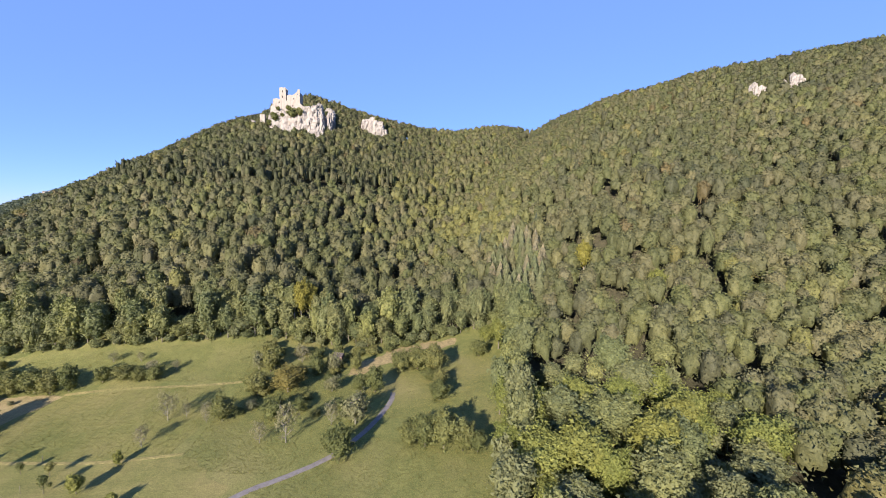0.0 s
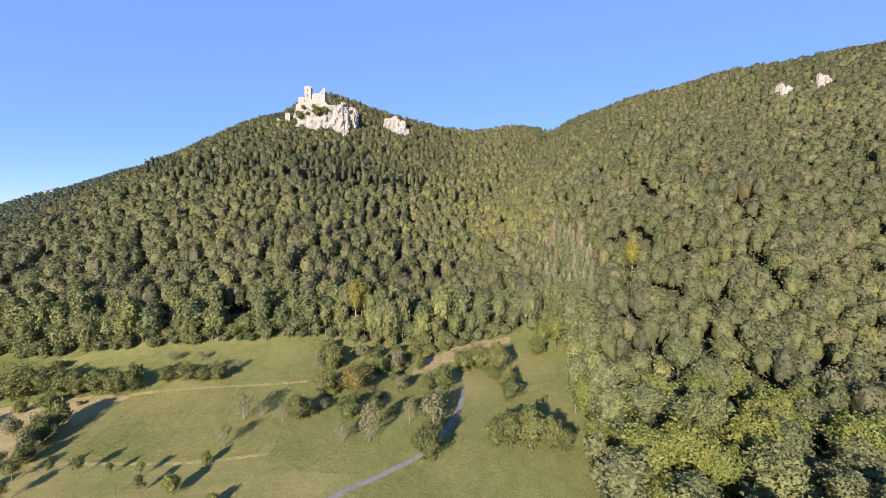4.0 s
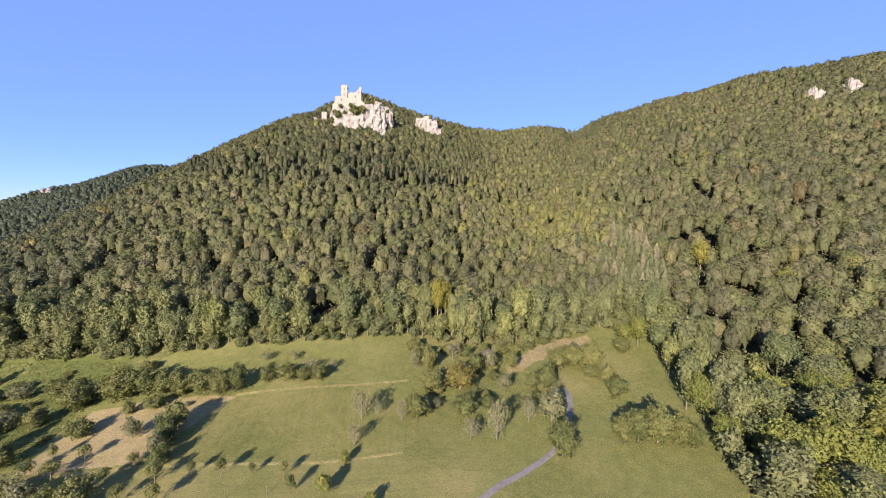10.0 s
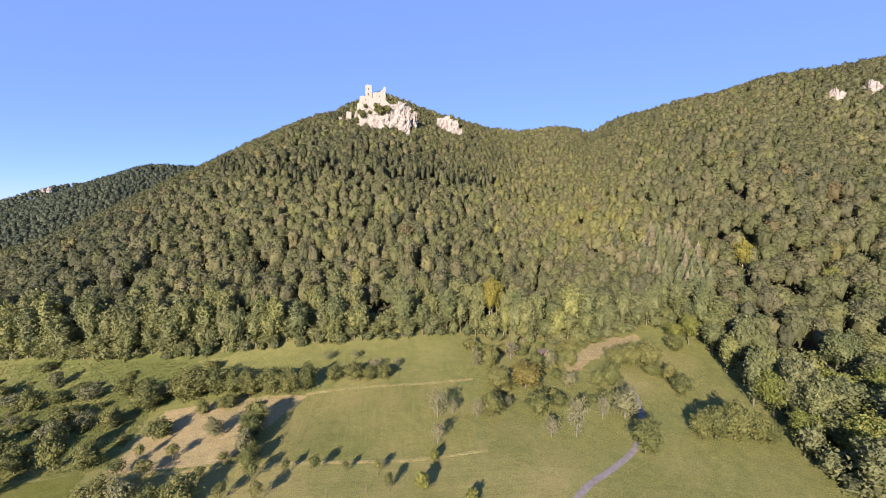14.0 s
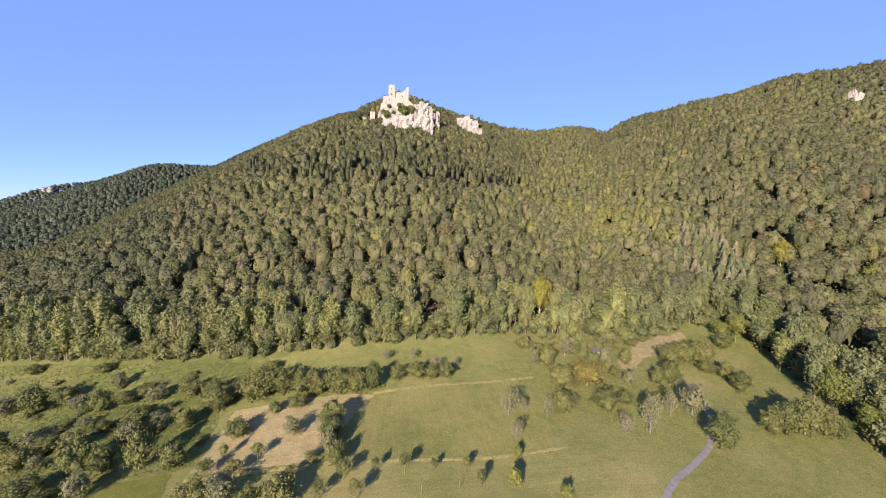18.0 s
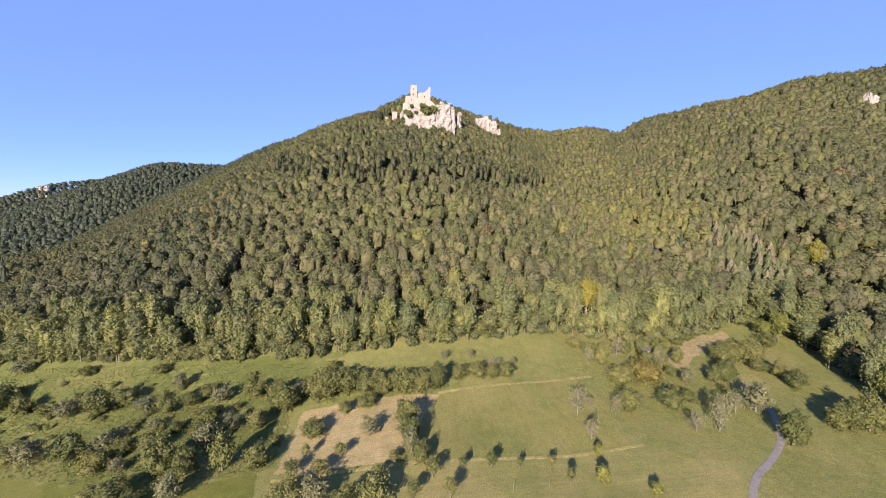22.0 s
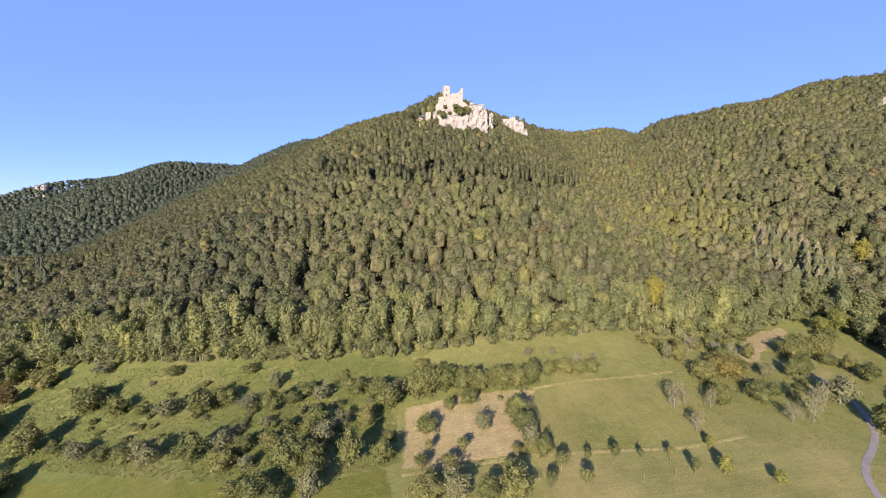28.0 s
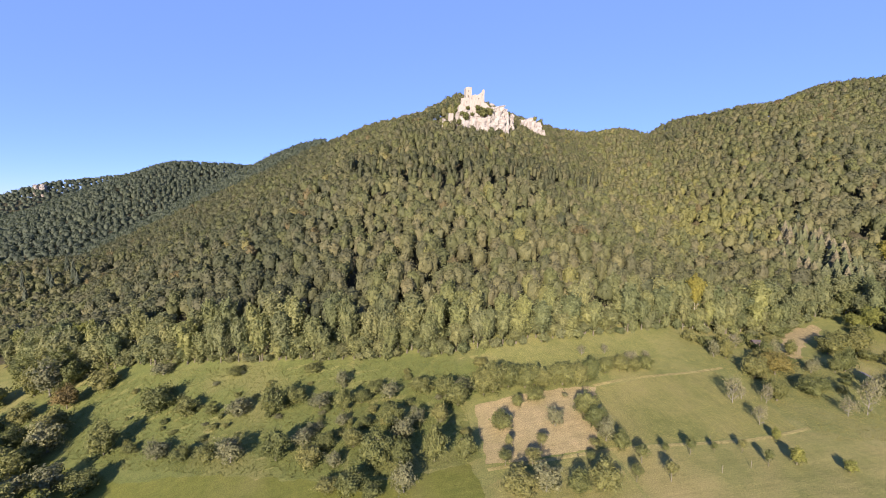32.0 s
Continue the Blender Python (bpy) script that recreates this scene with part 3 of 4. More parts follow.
row_of_trees("bare trees on the upper meadow", "bare", [(-113.7, 161.1, 4.4, 5.0), (-103.5, 161.0, 4.4, 4.0), (-95.9, 155.0, 5.2, 6.3), (-87.8, 156.2, 4.1, 4.2), (-42.3, 160.5, 7.9, 7.6), (-62.6, 126.3, 7.3, 4.6), (-42.6, 115.6, 6.7, 6.2), (-35.0, 115.3, 13.1, 8.8), (-23.4, 122.1, 8.2, 6.0), (-74.9, 127.9, 9.8, 7.7), (-75.9, 116.8, 7.0, 5.5), (-69.9, 129.2, 5.6, 3.8)])
row_of_trees("field trees", "apple", [(-157.8, 130.6, 6.2, 8.2), (-140.8, 127.3, 6.6, 6.0), (-141.9, 140.7, 4.7, 7.0), (-149.1, 139.3, 4.5, 4.2), (-131.4, 139.6, 1.8, 2.4), (-129.6, 129.0, 8.4, 8.4), (-129.1, 122.9, 8.2, 7.0), (-128.9, 117.9, 8.0, 5.7), (-126.2, 114.4, 5.8, 5.9), (-155.9, 162.0, 4.0, 6.6)])
row_of_trees("young trees", "young", [(-108.4, 108.5, 5.6, 3.8), (-100.7, 108.3, 3.9, 2.3), (-92.5, 107.1, 4.7, 2.9), (-115.9, 109.3, 4.6, 2.9), (-89.5, 101.6, 5.6, 3.0), (-88.8, 102.7, 2.4, 1.2), (-158.0, 122.0, 5.3, 3.3), (-148.5, 120.0, 5.5, 4.5), (-160.8, 116.6, 5.1, 5.7), (-153.2, 115.0, 5.3, 6.3), (-137.6, 111.2, 4.3, 3.5), (-133.6, 115.9, 3.4, 4.3), (-124.0, 108.2, 5.8, 5.3), (-129.4, 102.7, 5.4, 4.4), (-120.4, 101.1, 6.2, 4.4)])
row_of_trees("front trees", "apple", [(-160.2, 107.4, 6.7, 9.0), (-153.1, 106.0, 8.0, 8.7), (-145.3, 103.2, 6.5, 6.6), (-138.7, 102.6, 8.3, 9.2)])
row_of_trees("yellowing trees", "yellow", [(-77.6, 109.9, 4.5, 3.2), (-81.2, 100.7, 6.0, 5.0), (-69.8, 95.8, 4.0, 4.1)])
row_of_trees("path side trees", "apple", [(-52.3, 153.8, 9.5, 6.4), (-57.0, 155.1, 7.8, 5.2), (-52.1, 140.5, 8.7, 10.1), (-57.9, 126.7, 8.4, 8.8), (-51.1, 132.2, 3.5, 4.8), (-42.4, 127.8, 7.1, 8.6), (-34.9, 129.7, 4.7, 6.3), (-16.0, 122.0, 10.5, 10.2), (-16.7, 138.6, 7.1, 5.6), (-11.5, 138.8, 10.1, 6.8), (-26.6, 140.0, 6.1, 6.4), (-29.0, 146.5, 3.7, 4.6), (-20.0, 153.8, 6.8, 5.7), (-28.4, 153.9, 7.8, 6.1), (-34.7, 152.2, 7.6, 6.4), (-40.6, 150.6, 5.4, 5.5)])
row_of_trees("wood edge shrubs", "shrub", [(-57.2, 168, 5, 8.6), (-52.8, 164, 5, 8.4), (-36.7, 163.5, 5, 6.9), (-15, 167, 3.2, 8), (-8.6, 169, 3, 6), (-1.4, 172.6, 3.2, 7), (-21, 165.5, 3.6, 6), (-44, 166, 4, 7), (-31.5, 161.5, 3, 3.5), (-25, 163, 3.2, 3.5), (-31, 157.5, 3, 4.5), (-25.5, 157, 2.6, 4), (-50, 158, 3, 5),
        (-40, 152, 3.2, 5), (-28, 152, 3, 5), (-34, 136, 2.6, 4.5), (-50, 140, 3.4, 5.5), (-22, 131, 2.4, 4), (-29, 127, 2.5, 4), (-54, 130, 2.6, 4), (-17, 134, 2.5, 4)])
row_of_trees("glade trees", "hedge", [(-3.0, 151.6, 8.0, 8.9), (3.4, 152.6, 8.7, 9.9), (10.0, 149.8, 10.6, 9.8), (8.0, 144.4, 4.2, 7.7), (11.3, 139.5, 6.9, 5.4), (10.7, 132.5, 6.9, 8.3), (28.6, 160.6, 6.7, 8.2)])
row_of_trees("meadow end hedge", "hedge", [(-333, 214, 15, 11), (-341, 209, 14, 11), (-326, 208, 11, 9), (-327, 148, 15, 12), (-314, 143, 15, 12), (-301, 137, 14, 12), (-288, 133, 12, 11), (-337, 158, 16, 13), (-345, 170, 15, 13), (-297, 128, 13, 12)])
row_of_trees("meadow corner hedge", "hedge", [(0.8, 110.9, 7.7, 7.5), (5.3, 110.0, 9.8, 8.2), (10.5, 109.1, 11.1, 9.1), (15.7, 107.7, 9.0, 8.1), (19.8, 106.8, 6.6, 5.5)])
rng = np.random.default_rng(17)
for n in range(64):  # scrub and saplings between the orchard rows
    x = rng.uniform(-292, -168)
    y = rng.uniform(0.15, 0.9) * 46 + 122 - 0.22 * (x + 168)
    plant(("shrub", "grey", "shrub", "young", "shrub")[n % 5], x, y, rng.uniform(1.2, 3.0), rng.uniform(2.0, 4.6), rng.uniform(0, 360), "scrub in the orchard")
for n, (x, y, tall, wide) in enumerate([(-31.2, 160.2, 3.2, 3.6), (-25.4, 161.0, 2.6, 3.2), (-28.6, 165.6, 5.5, 5)]):
    plant("shrub", x, y, tall, wide, 77 * n, "shrubs round the hut")
plant("ochre", -42.1, 141.3, 9.8, 14.6, 40)
plant("red", -318.5, 193, 10.5, 12, 0)
for n, (x, y, tall) in enumerate([(-50.5, 179.5, 21), (-40.5, 178, 20), (-45, 183, 24)]):
    plant("pale", x, y, tall, 6.5, 110 * n, "pale-trunked trees")
plant("hedge", -18.4, 107.3, 11.0, 9.6, 0, label="broad dense green tree standing beside the path")
for n, (x, y, tall, wide) in enumerate([(33.0, 167.6, 9, 8.5), (37.5, 164, 14.0, 9.5), (107, 167, 20, 9), (61, 91, 20, 16)]):
    plant("bright", x, y, tall, wide, 80 * n)
for n, (x, y, tall, wide) in enumerate([(-47, 178, 27, 9), (-43.5, 180.5, 25, 7), (84, 190, 24, 9)]):
    plant("golden", x, y, tall, wide, 80 * n)
for n, (x, y, tall, wide) in enumerate([(33, 90, 19, 18), (31, 117, 17, 14), (89, 91, 20, 16), (28, 104, 12, 11), (64, 112, 18, 13)]):
    plant("lush", x, y, tall, wide, 95 * n)
for n in range(46):
    x, y = 54 + 12.5 * math.sin(n * 2.4) * (0.15 + n / 46) ** 0.5, 203 + 23 * math.cos(n * 2.4) * (0.15 + n / 46) ** 0.5
    plant("dead_spruce", x, y, 18 + 6 * (n * 0.618 % 1), 9.5 + 2.5 * (n * 0.414 % 1), 50 * n, "dying spruces")
for n, (x, y, tall) in enumerate([(258, 403, 21), (252, 406, 18), (264, 402, 19), (72, 230, 20), (40, 232, 22), (-425, 322, 22), (-415, 330, 24), (-407, 321, 22), (-400, 330, 25), (-418, 314, 21), (-393, 322, 21), (-432, 332, 23), (-410, 340, 24)]):
    plant("spruce", x, y, tall, 7.5, 50 * n, "spruces in the wood")
for n, (x, y, tall) in enumerate([(-155, 405, 15), (-151, 402, 16), (-147, 406, 17), (-143, 402, 17), (-139, 406, 18), (-135, 402, 18), (-131, 407, 19), (-127, 403, 19), (-149, 410, 17), (-141, 411, 18), (-134, 412, 19), (-145, 398, 14), (-126, 410, 19), (-122, 405, 20), (-137, 398, 15)]):
    plant("pine", x, y, tall, 6.5, 50 * n, "pines below the ruin")

# the wood: the trees at its edge and beside the meadow stand singly, those behind are one mass
rng = np.random.default_rng(5)


def scatter(x0, x1, y0, y1, gap):
    xs, ys = np.meshgrid(np.arange(x0, x1, gap), np.arange(y0, y1, gap))
    p = np.c_[xs.ravel(), ys.ravel()] + rng.uniform(-0.44, 0.44, (xs.size, 2)) * gap
    return p


CLEAR = [(35, 91, 6, 6), (33, 122, 5, 5), (61, 95, 5, 5), (88, 96, 5, 5), (-47, 184, 4, 4), (84, 194, 4, 4), (107, 171, 4, 4), (-141, 397, 15, 12), (54, 205, 8, 13), (-100, 369, 26, 12), (-38, 410, 17, 9), (271, 311, 5.5, 5), (298, 308, 10, 6), (-80, 391, 12, 11), (-284, 219, 7, 6)]  # no crowns over these openings, rocks and walls
CLEAR += [(-256, 189, 4, 5), (-351, 222, 6, 5), (-197, 186, 4, 5), (-46, 181, 7, 6), (-62, 184, 3, 5), (95, 206, 5, 8), (66, 162, 5, 8), (89, 174, 5, 8), (82, 144, 5, 8), (-11, 220, 5, 7), (19, 183, 4, 6), (125, 101, 6, 6), (132, 175, 5, 7), (112, 128, 5, 7), (150, 205, 5, 7), (118, 240, 4, 6)]


def off_rocks(p):
    ok = np.ones(len(p), bool)
    for x, y, a, b in CLEAR:
        ok &= ((p[:, 0] - x) / a) ** 2 + ((p[:, 1] - y + 4) / b) ** 2 > 1
    return ok


p = np.r_[scatter(-470, 480, 60, 225, 5.9), scatter(-470, 480, 225, 300, 5.4), scatter(-470, 480, 300, 480, 4.9)]
d = inside_wood(p[:, 0], p[:, 1])
rise = height(p[:, 0], p[:, 1]) - height(p[:, 0], p[:, 1] - 18)
p, d, rise = (a[(d > 0.5) & (rise > -3) & (p[:, 0] < p[:, 1] + 70)] for a in (p, d, rise))
z = height(p[:, 0], p[:, 1])
bench = (np.abs(z - 77 - 0.09 * np.minimum(p[:, 0] + 110, 12)) < 2.0) & (p[:, 0] > -235) & (p[:, 0] < 5)  # an old forest track across the slope
keep = off_rocks(p) & ~(bench & (rng.uniform(size=len(p)) < 0.3)) & (rng.uniform(size=len(p)) > np.where(d > 7, 0.012, 0.0))
p, d = p[keep], d[keep]
single = ((d < 11) & (p[:, 0] > -375)) | ((p[:, 0] < 95) & (p[:, 1] < 140))
near_wood = single & (p[:, 1] < 140) & (p[:, 0] > 20)
thin = near_wood & (rng.uniform(size=len(p)) < 0.42)
for x, y in p[thin]:  # between the broad crowns
    plant("undergrowth", x, y, rng.uniform(5, 10), rng.uniform(7, 10.5), rng.uniform(0, 360), "shrubs in the wood")
p, d, single = p[~thin], d[~thin], single[~thin]
for n, (x, y) in enumerate(p[single]):
    edge = d[single][n] < 10
    if rng.uniform() < 0.1:
        plant("undergrowth", x, y, rng.uniform(3, 8), rng.uniform(5, 8), rng.uniform(0, 360), "shrubs in the wood")
        continue
    if y < 140 and x > 34 and rng.uniform() < 0.36:
        plant("edge", x, y, rng.uniform(8, 14), rng.uniform(9, 13), rng.uniform(0, 360), "low trees in the wood")
    elif y < 140 and rng.uniform() < 0.3:
        plant("lush", x, y, rng.uniform(13, 19), rng.uniform(11, 15.5), rng.uniform(0, 360), "green trees in the near wood")
    elif edge:
        plant("edge", x, y, rng.uniform(13, 24), rng.uniform(7.5, 12.5), rng.uniform(0, 360), "trees at the edge of the wood")
    else:
        plant("bright" if n % 11 == 5 else "oak", x, y, rng.uniform(14, 22), rng.uniform(10, 15) if y < 140 else rng.uniform(8.5, 12.5), rng.uniform(0, 360), "trees in the near wood")
p = p[~single]
for n, x in enumerate(np.arange(-372, 44, 5.2)):
    x += rng.uniform(-1.5, 1.5)
    rim = float(np.interp(x, EDGE_X, EDGE_Y))
    plant("edge", x, rim + rng.uniform(1.0, 3.5), rng.uniform(6, 19), rng.uniform(6.5, 10.5), rng.uniform(0, 360), "trees at the edge of the wood")
    plant("undergrowth", x + rng.uniform(-2, 2), rim + rng.uniform(6, 10), rng.uniform(6, 10), rng.uniform(6, 8), rng.uniform(0, 360), "undergrowth along the wood")
    if n % 5 != 1:
        plant("undergrowth", x + 2.6, rim + rng.uniform(-0.5, 1.5), rng.uniform(2.5, 7), rng.uniform(4, 7), rng.uniform(0, 360), "undergrowth along the wood")


def woodland(name, spots, rng, patterns, wide, uneven, label, mat=M_WOODS, shade=0.0):
    """Many trees as one mass."""
    V, Q, T, C, at = [], [], [], [], 0
    kind = rng.integers(len(patterns), size=len(spots))
    z = height(spots[:, 0], spots[:, 1])
    for k, (v, q, t) in enumerate(patterns):
        i = np.where(kind == k)[0]
        a, s = rng.uniform(0, 6.28, len(i)), rng.uniform(*wide, len(i))
        h = 1.0 + 0.07 * np.sin(spots[i, 0] * 0.06 + 2 * np.sin(spots[i, 1] * 0.03)) * np.sin(spots[i, 1] * 0.075) + uneven * rng.normal(size=len(i)).clip(-1.8, 1.6)
        x = (v[None, :, 0] * np.cos(a)[:, None] - v[None, :, 1] * np.sin(a)[:, None]) * s[:, None] + spots[i, 0:1]
        y = (v[None, :, 0] * np.sin(a)[:, None] + v[None, :, 1] * np.cos(a)[:, None]) * s[:, None] + spots[i, 1:2]
        zz = v[None, :, 2] * h[:, None] + z[i][:, None]
        V.append(np.stack([x, y, zz], -1).reshape(-1, 3))
        o = at + np.arange(len(i))[:, None, None] * len(v)
        Q.append((q[None] + o).reshape(-1, 4))
        T.append((t[None] + o).reshape(-1, 3))
        at += len(i) * len(v)
        sx, sy = spots[i, 0], spots[i, 1]
        field = 0.42 + 0.13 * np.sin(sx * 0.021 + 1) * np.sin(sy * 0.027 + sx * 0.008) + 0.10 * np.sin(sx * 0.075 + 2 * np.sin(sy * 0.05)) * np.sin(sy * 0.09)
        gully = np.exp(-((sx - 40 - 0.12 * (sy - 330)) / 45) ** 2) * np.clip((sy - 190) / 60, 0, 1)  # a fold of fresher green below the saddle
        # darker green towards the west, with the shade there put into the tint
        tint = np.clip(field + shade - 0.22 * np.clip((-190 - sx) / 60, 0, 1) + 0.26 * gully + rng.normal(size=len(i)) * 0.15, 0, 0.86)
        odd = rng.uniform(size=len(i))
        tint = np.where(odd > 0.994, 0.93, np.where(odd < 0.009, 1.0, tint))
        C.append(np.repeat(tint, len(v)))
    ob = new(name, mesh_of(name, np.concatenate(V), np.concatenate(Q), np.concatenate(T), mats=(mat,), tint=np.concatenate(C), smooth=True))
    return tagged(ob, label, "woodland", kind="stuff")


rp = np.random.default_rng(9)
NEAR = [crown_arrays(rp, 4.7, 2.0, 18.5, 16, 270, 0.55, 0.86, 2, 0.42, 0.5, 0.08, -0.8, 0.7) for _ in range(10)]
MIDDLE = [crown_arrays(rp, rp.uniform(4.1, 5.0), 4.0, 17.5, 13, 130, 0.66, 0.88, 2, 0.46, 0.7, 0.1, -0.65, 0.9) for _ in range(12)]
HIGH = [crown_arrays(rp, rp.uniform(3.5, 4.4), 3.0, 16.8, 11, 96, 0.7, 0.86, 1, 0.44, 0.8, 0.09, -0.9, 0.9) for _ in range(12)]
PINES = [crown_arrays(rp, rp.uniform(2.4, 3.1), 6.0, 19.0, 7, 120, 0.55, 0.8, 1, 0.5, 0.6, 0.1, -0.8, 0.8) for _ in range(8)]
FAR = [crown_arrays(rp, rp.uniform(4.6, 6.2), -4.0, 14.5, 9, 34, 1.25, 0.88, 0, 0.4, 0.7, 0.12, -0.6, 0.9) for _ in range(10)]
z = height(p[:, 0], p[:, 1])
near, high = p[:, 1] < 225, p[:, 1] > 300
belt = (z > 78) & (z < 96 - 0.05 * np.abs(p[:, 0] + 120)) & (p[:, 0] > -215) & (p[:, 0] < -5) & (rng.uniform(size=len(p)) < 0.6)
keep = ~near | (rng.uniform(size=len(p)) > 0.05)
woodland("hillside_wood_lower", p[near & keep], rng, NEAR, (0.82, 1.28), 0.1, "dense mixed green woodland at the foot of the hill")
woodland("hillside_wood_middle", p[~near & ~high & ~belt], rng, MIDDLE, (0.76, 1.24), 0.06, "dense mixed green woodland covering the steep hill")
woodland("hillside_wood_upper", p[high & ~belt], rng, HIGH, (0.76, 1.22), 0.055, "dense mixed green woodland up to the hill's crest")
woodland("pine_belt", p[belt], rng, PINES, (0.8, 1.25), 0.09, "belt of darker pines across the middle of the hill", shade=-0.3)
q = scatter(-900, -260, 480, 1000, 7.8)
q = q[(height(q[:, 0], q[:, 1]) - height(q[:, 0], q[:, 1] - 25) > -10)]
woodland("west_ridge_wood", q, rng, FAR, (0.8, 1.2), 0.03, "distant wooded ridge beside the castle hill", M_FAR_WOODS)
q = scatter(-1500, -640, 1000, 1560, 13)
q = q[(height(q[:, 0], q[:, 1]) - height(q[:, 0], q[:, 1] - 30) > -12)]
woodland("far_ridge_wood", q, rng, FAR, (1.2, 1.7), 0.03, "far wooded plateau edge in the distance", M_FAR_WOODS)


# ---- rocks and the castle ruin ----
def rock_mesh(name, columns, seed, rough=0.9):
    """A cliff of rough columns. Each: x, y, half width, half depth, foot, top."""
    rng = np.random.default_rng(seed)
    V, F = [], []
    for x, y, a, b, z0, z1 in columns:
        sides, rings = 28, max(8, int((z1 - z0) / 0.8))
        o, off = len(V), Vector(rng.uniform(-50, 50, 3))
        for k in range(rings + 1):
            u = k / rings
            for s in range(sides):
                t = 2 * math.pi * s / sides
                c, n = math.cos(t), math.sin(t)
                c, n = math.copysign(abs(c) ** 0.6, c), math.copysign(abs(n) ** 0.6, n)
                shrink = 1.06 - 0.16 * u - 0.25 * max(0, u - 0.85) / 0.15
                q = Vector((x + a * c * shrink, y + b * n * shrink, z0 + (z1 - z0) * u))
                w = noise.noise(q * 0.22 + off) * 1.7 + noise.noise(q * 0.7 + off) * 0.8
                crack = abs(noise.noise(Vector((q.x * 0.55, q.y * 0.55, q.z * 0.07)) + off))
                ledge = abs(noise.noise(Vector((q.x * 0.08, q.y * 0.08, q.z * 0.5)) + off))
                w -= 1.5 * max(0, 0.16 - crack) / 0.16 + 0.6 * max(0, 0.1 - ledge) / 0.1
                q += Vector((c, n, 0)) * w * rough
                q.z += noise.noise(Vector((q.x * 0.3, q.y * 0.3, 7)) + off) * 1.6 * u
                V.append(tuple(q))
        for k in range(rings):
            for s in range(sides):
                i, j = o + k * sides + s, o + k * sides + (s + 1) % sides
                F.append((i, j, j + sides, i + sides))
        V.append((x, y, z1 + 0.4))
        top = len(V) - 1
        last = o + rings * sides
        for s in range(0, sides, 2):
            F.append((last + s, last + s + 1, last + (s + 2) % sides, top))
    return mesh_of(name, V, F, mats=(M_CLIFF,))


tagged(new("castle_crag", rock_mesh("castle_crag", [
    (-116, 371, 7, 6, 132, 158), (-107, 370, 6, 6, 131, 156), (-99, 369, 6, 6.5, 129, 158), (-91, 369, 5, 6, 129, 161.5), (-85, 369.5, 4.5, 6, 129, 163), (-80.5, 371, 3.2, 6, 130, 160), (-73.4, 373, 1.9, 4, 132, 157.5),
    (-112, 376, 12, 6, 140, 165), (-98, 377, 10, 6, 140, 162), (-122, 373, 3.5, 4, 138, 156), (-95.5, 366, 3, 3, 128, 149), (-104, 366.5, 3, 3, 130, 147)], 3)),
    "steep pale limestone crag carrying the castle ruin", "crag")
tagged(new("crag", rock_mesh("crag", [(-46, 414, 5, 5, 138, 163), (-39, 413, 5, 5, 134, 164), (-32.5, 411, 4.5, 5, 132, 160), (-28, 409, 3.2, 4, 132, 152)], 4)), "pale limestone crag standing out of the wood", "crag")
tagged(new("rock_pillar", rock_mesh("rock_pillar", [(-86, 394, 3, 4, 146, 170), (-79, 397, 4.5, 3, 146, 167), (-74.5, 394, 2, 3, 142, 165)], 5)), "pale limestone rock pillars behind the crag", "rock")
tagged(new("rock", rock_mesh("rock", [(-136, 367, 2, 2, 128, 148)], 6)), "small pale limestone rock among trees", "rock")
tagged(new("rock", rock_mesh("rock", [(-27, 404, 2, 2, 128, 141), (-22, 401, 1.5, 2, 126, 137)], 6)), "small pale limestone rock among trees", "rock")
tagged(new("outcrop", rock_mesh("outcrop", [(268.0, 311, 3.6, 3.5, 150, 177.5), (274, 310.5, 3.4, 3, 150, 176)], 7)), "pale limestone outcrop high on the wooded slope", "rock")
tagged(new("outcrop", rock_mesh("outcrop", [(291, 309, 2.2, 3, 158, 181), (298, 309.5, 3.6, 3, 160, 186.5), (304.5, 309.5, 2.6, 3, 162, 186)], 8)), "pale limestone outcrop high on the wooded slope", "rock")
tagged(new("far_cliff", rock_mesh("far_cliff", [(-1082, 1290, 6, 8, 80, 114), (-1069, 1293, 7, 8, 82, 116)], 9, 1.6)), "pale limestone cliff on the far plateau edge", "cliff")


def wall_mesh(name, outline, thick, holes=()):
    """A standing wall in the x-z plane with a ragged top, thick along y, with openings: x0, x1, z0, z1."""
    bm = bmesh.new()
    rims = [outline] + [[(x0, z0), (x1, z0), (x1, z1 - 0.3), ((x0 + x1) / 2, z1), (x0, z1 - 0.3)] for x0, x1, z0, z1 in holes]
    for rim in rims:
        ring = []
        for (x0, z0), (x1, z1) in zip(rim, rim[1:] + rim[:1]):
            count = max(1, int(math.hypot(x1 - x0, z1 - z0) / 1.1)) if rim is outline else 1
            for u in np.linspace(0, 1, count, endpoint=False):
                j = 0.22 if rim is outline and 0 < u else 0.0
                ring.append(bm.verts.new((x0 + (x1 - x0) * u + random.uniform(-j, j), 0, z0 + (z1 - z0) * u + random.uniform(-j, j))))
        for a, b in zip(ring, ring[1:] + ring[:1]):
            bm.edges.new((a, b))
    bmesh.ops.triangle_fill(bm, edges=bm.edges[:], use_beauty=True, normal=(0, -1, 0))
    back = bmesh.ops.extrude_face_region(bm, geom=bm.faces[:], use_keep_orig=True)
    for v in back["geom"]:
        if isinstance(v, bmesh.types.BMVert):
            v.co.y += thick
    bmesh.ops.recalc_face_normals(bm, faces=bm.faces)
    bmesh.ops.triangulate(bm, faces=bm.faces)
    me = bpy.data.meshes.new(name)
    bm.to_mesh(me)
    bm.free()
    me.materials.append(M_MASONRY)
    return me


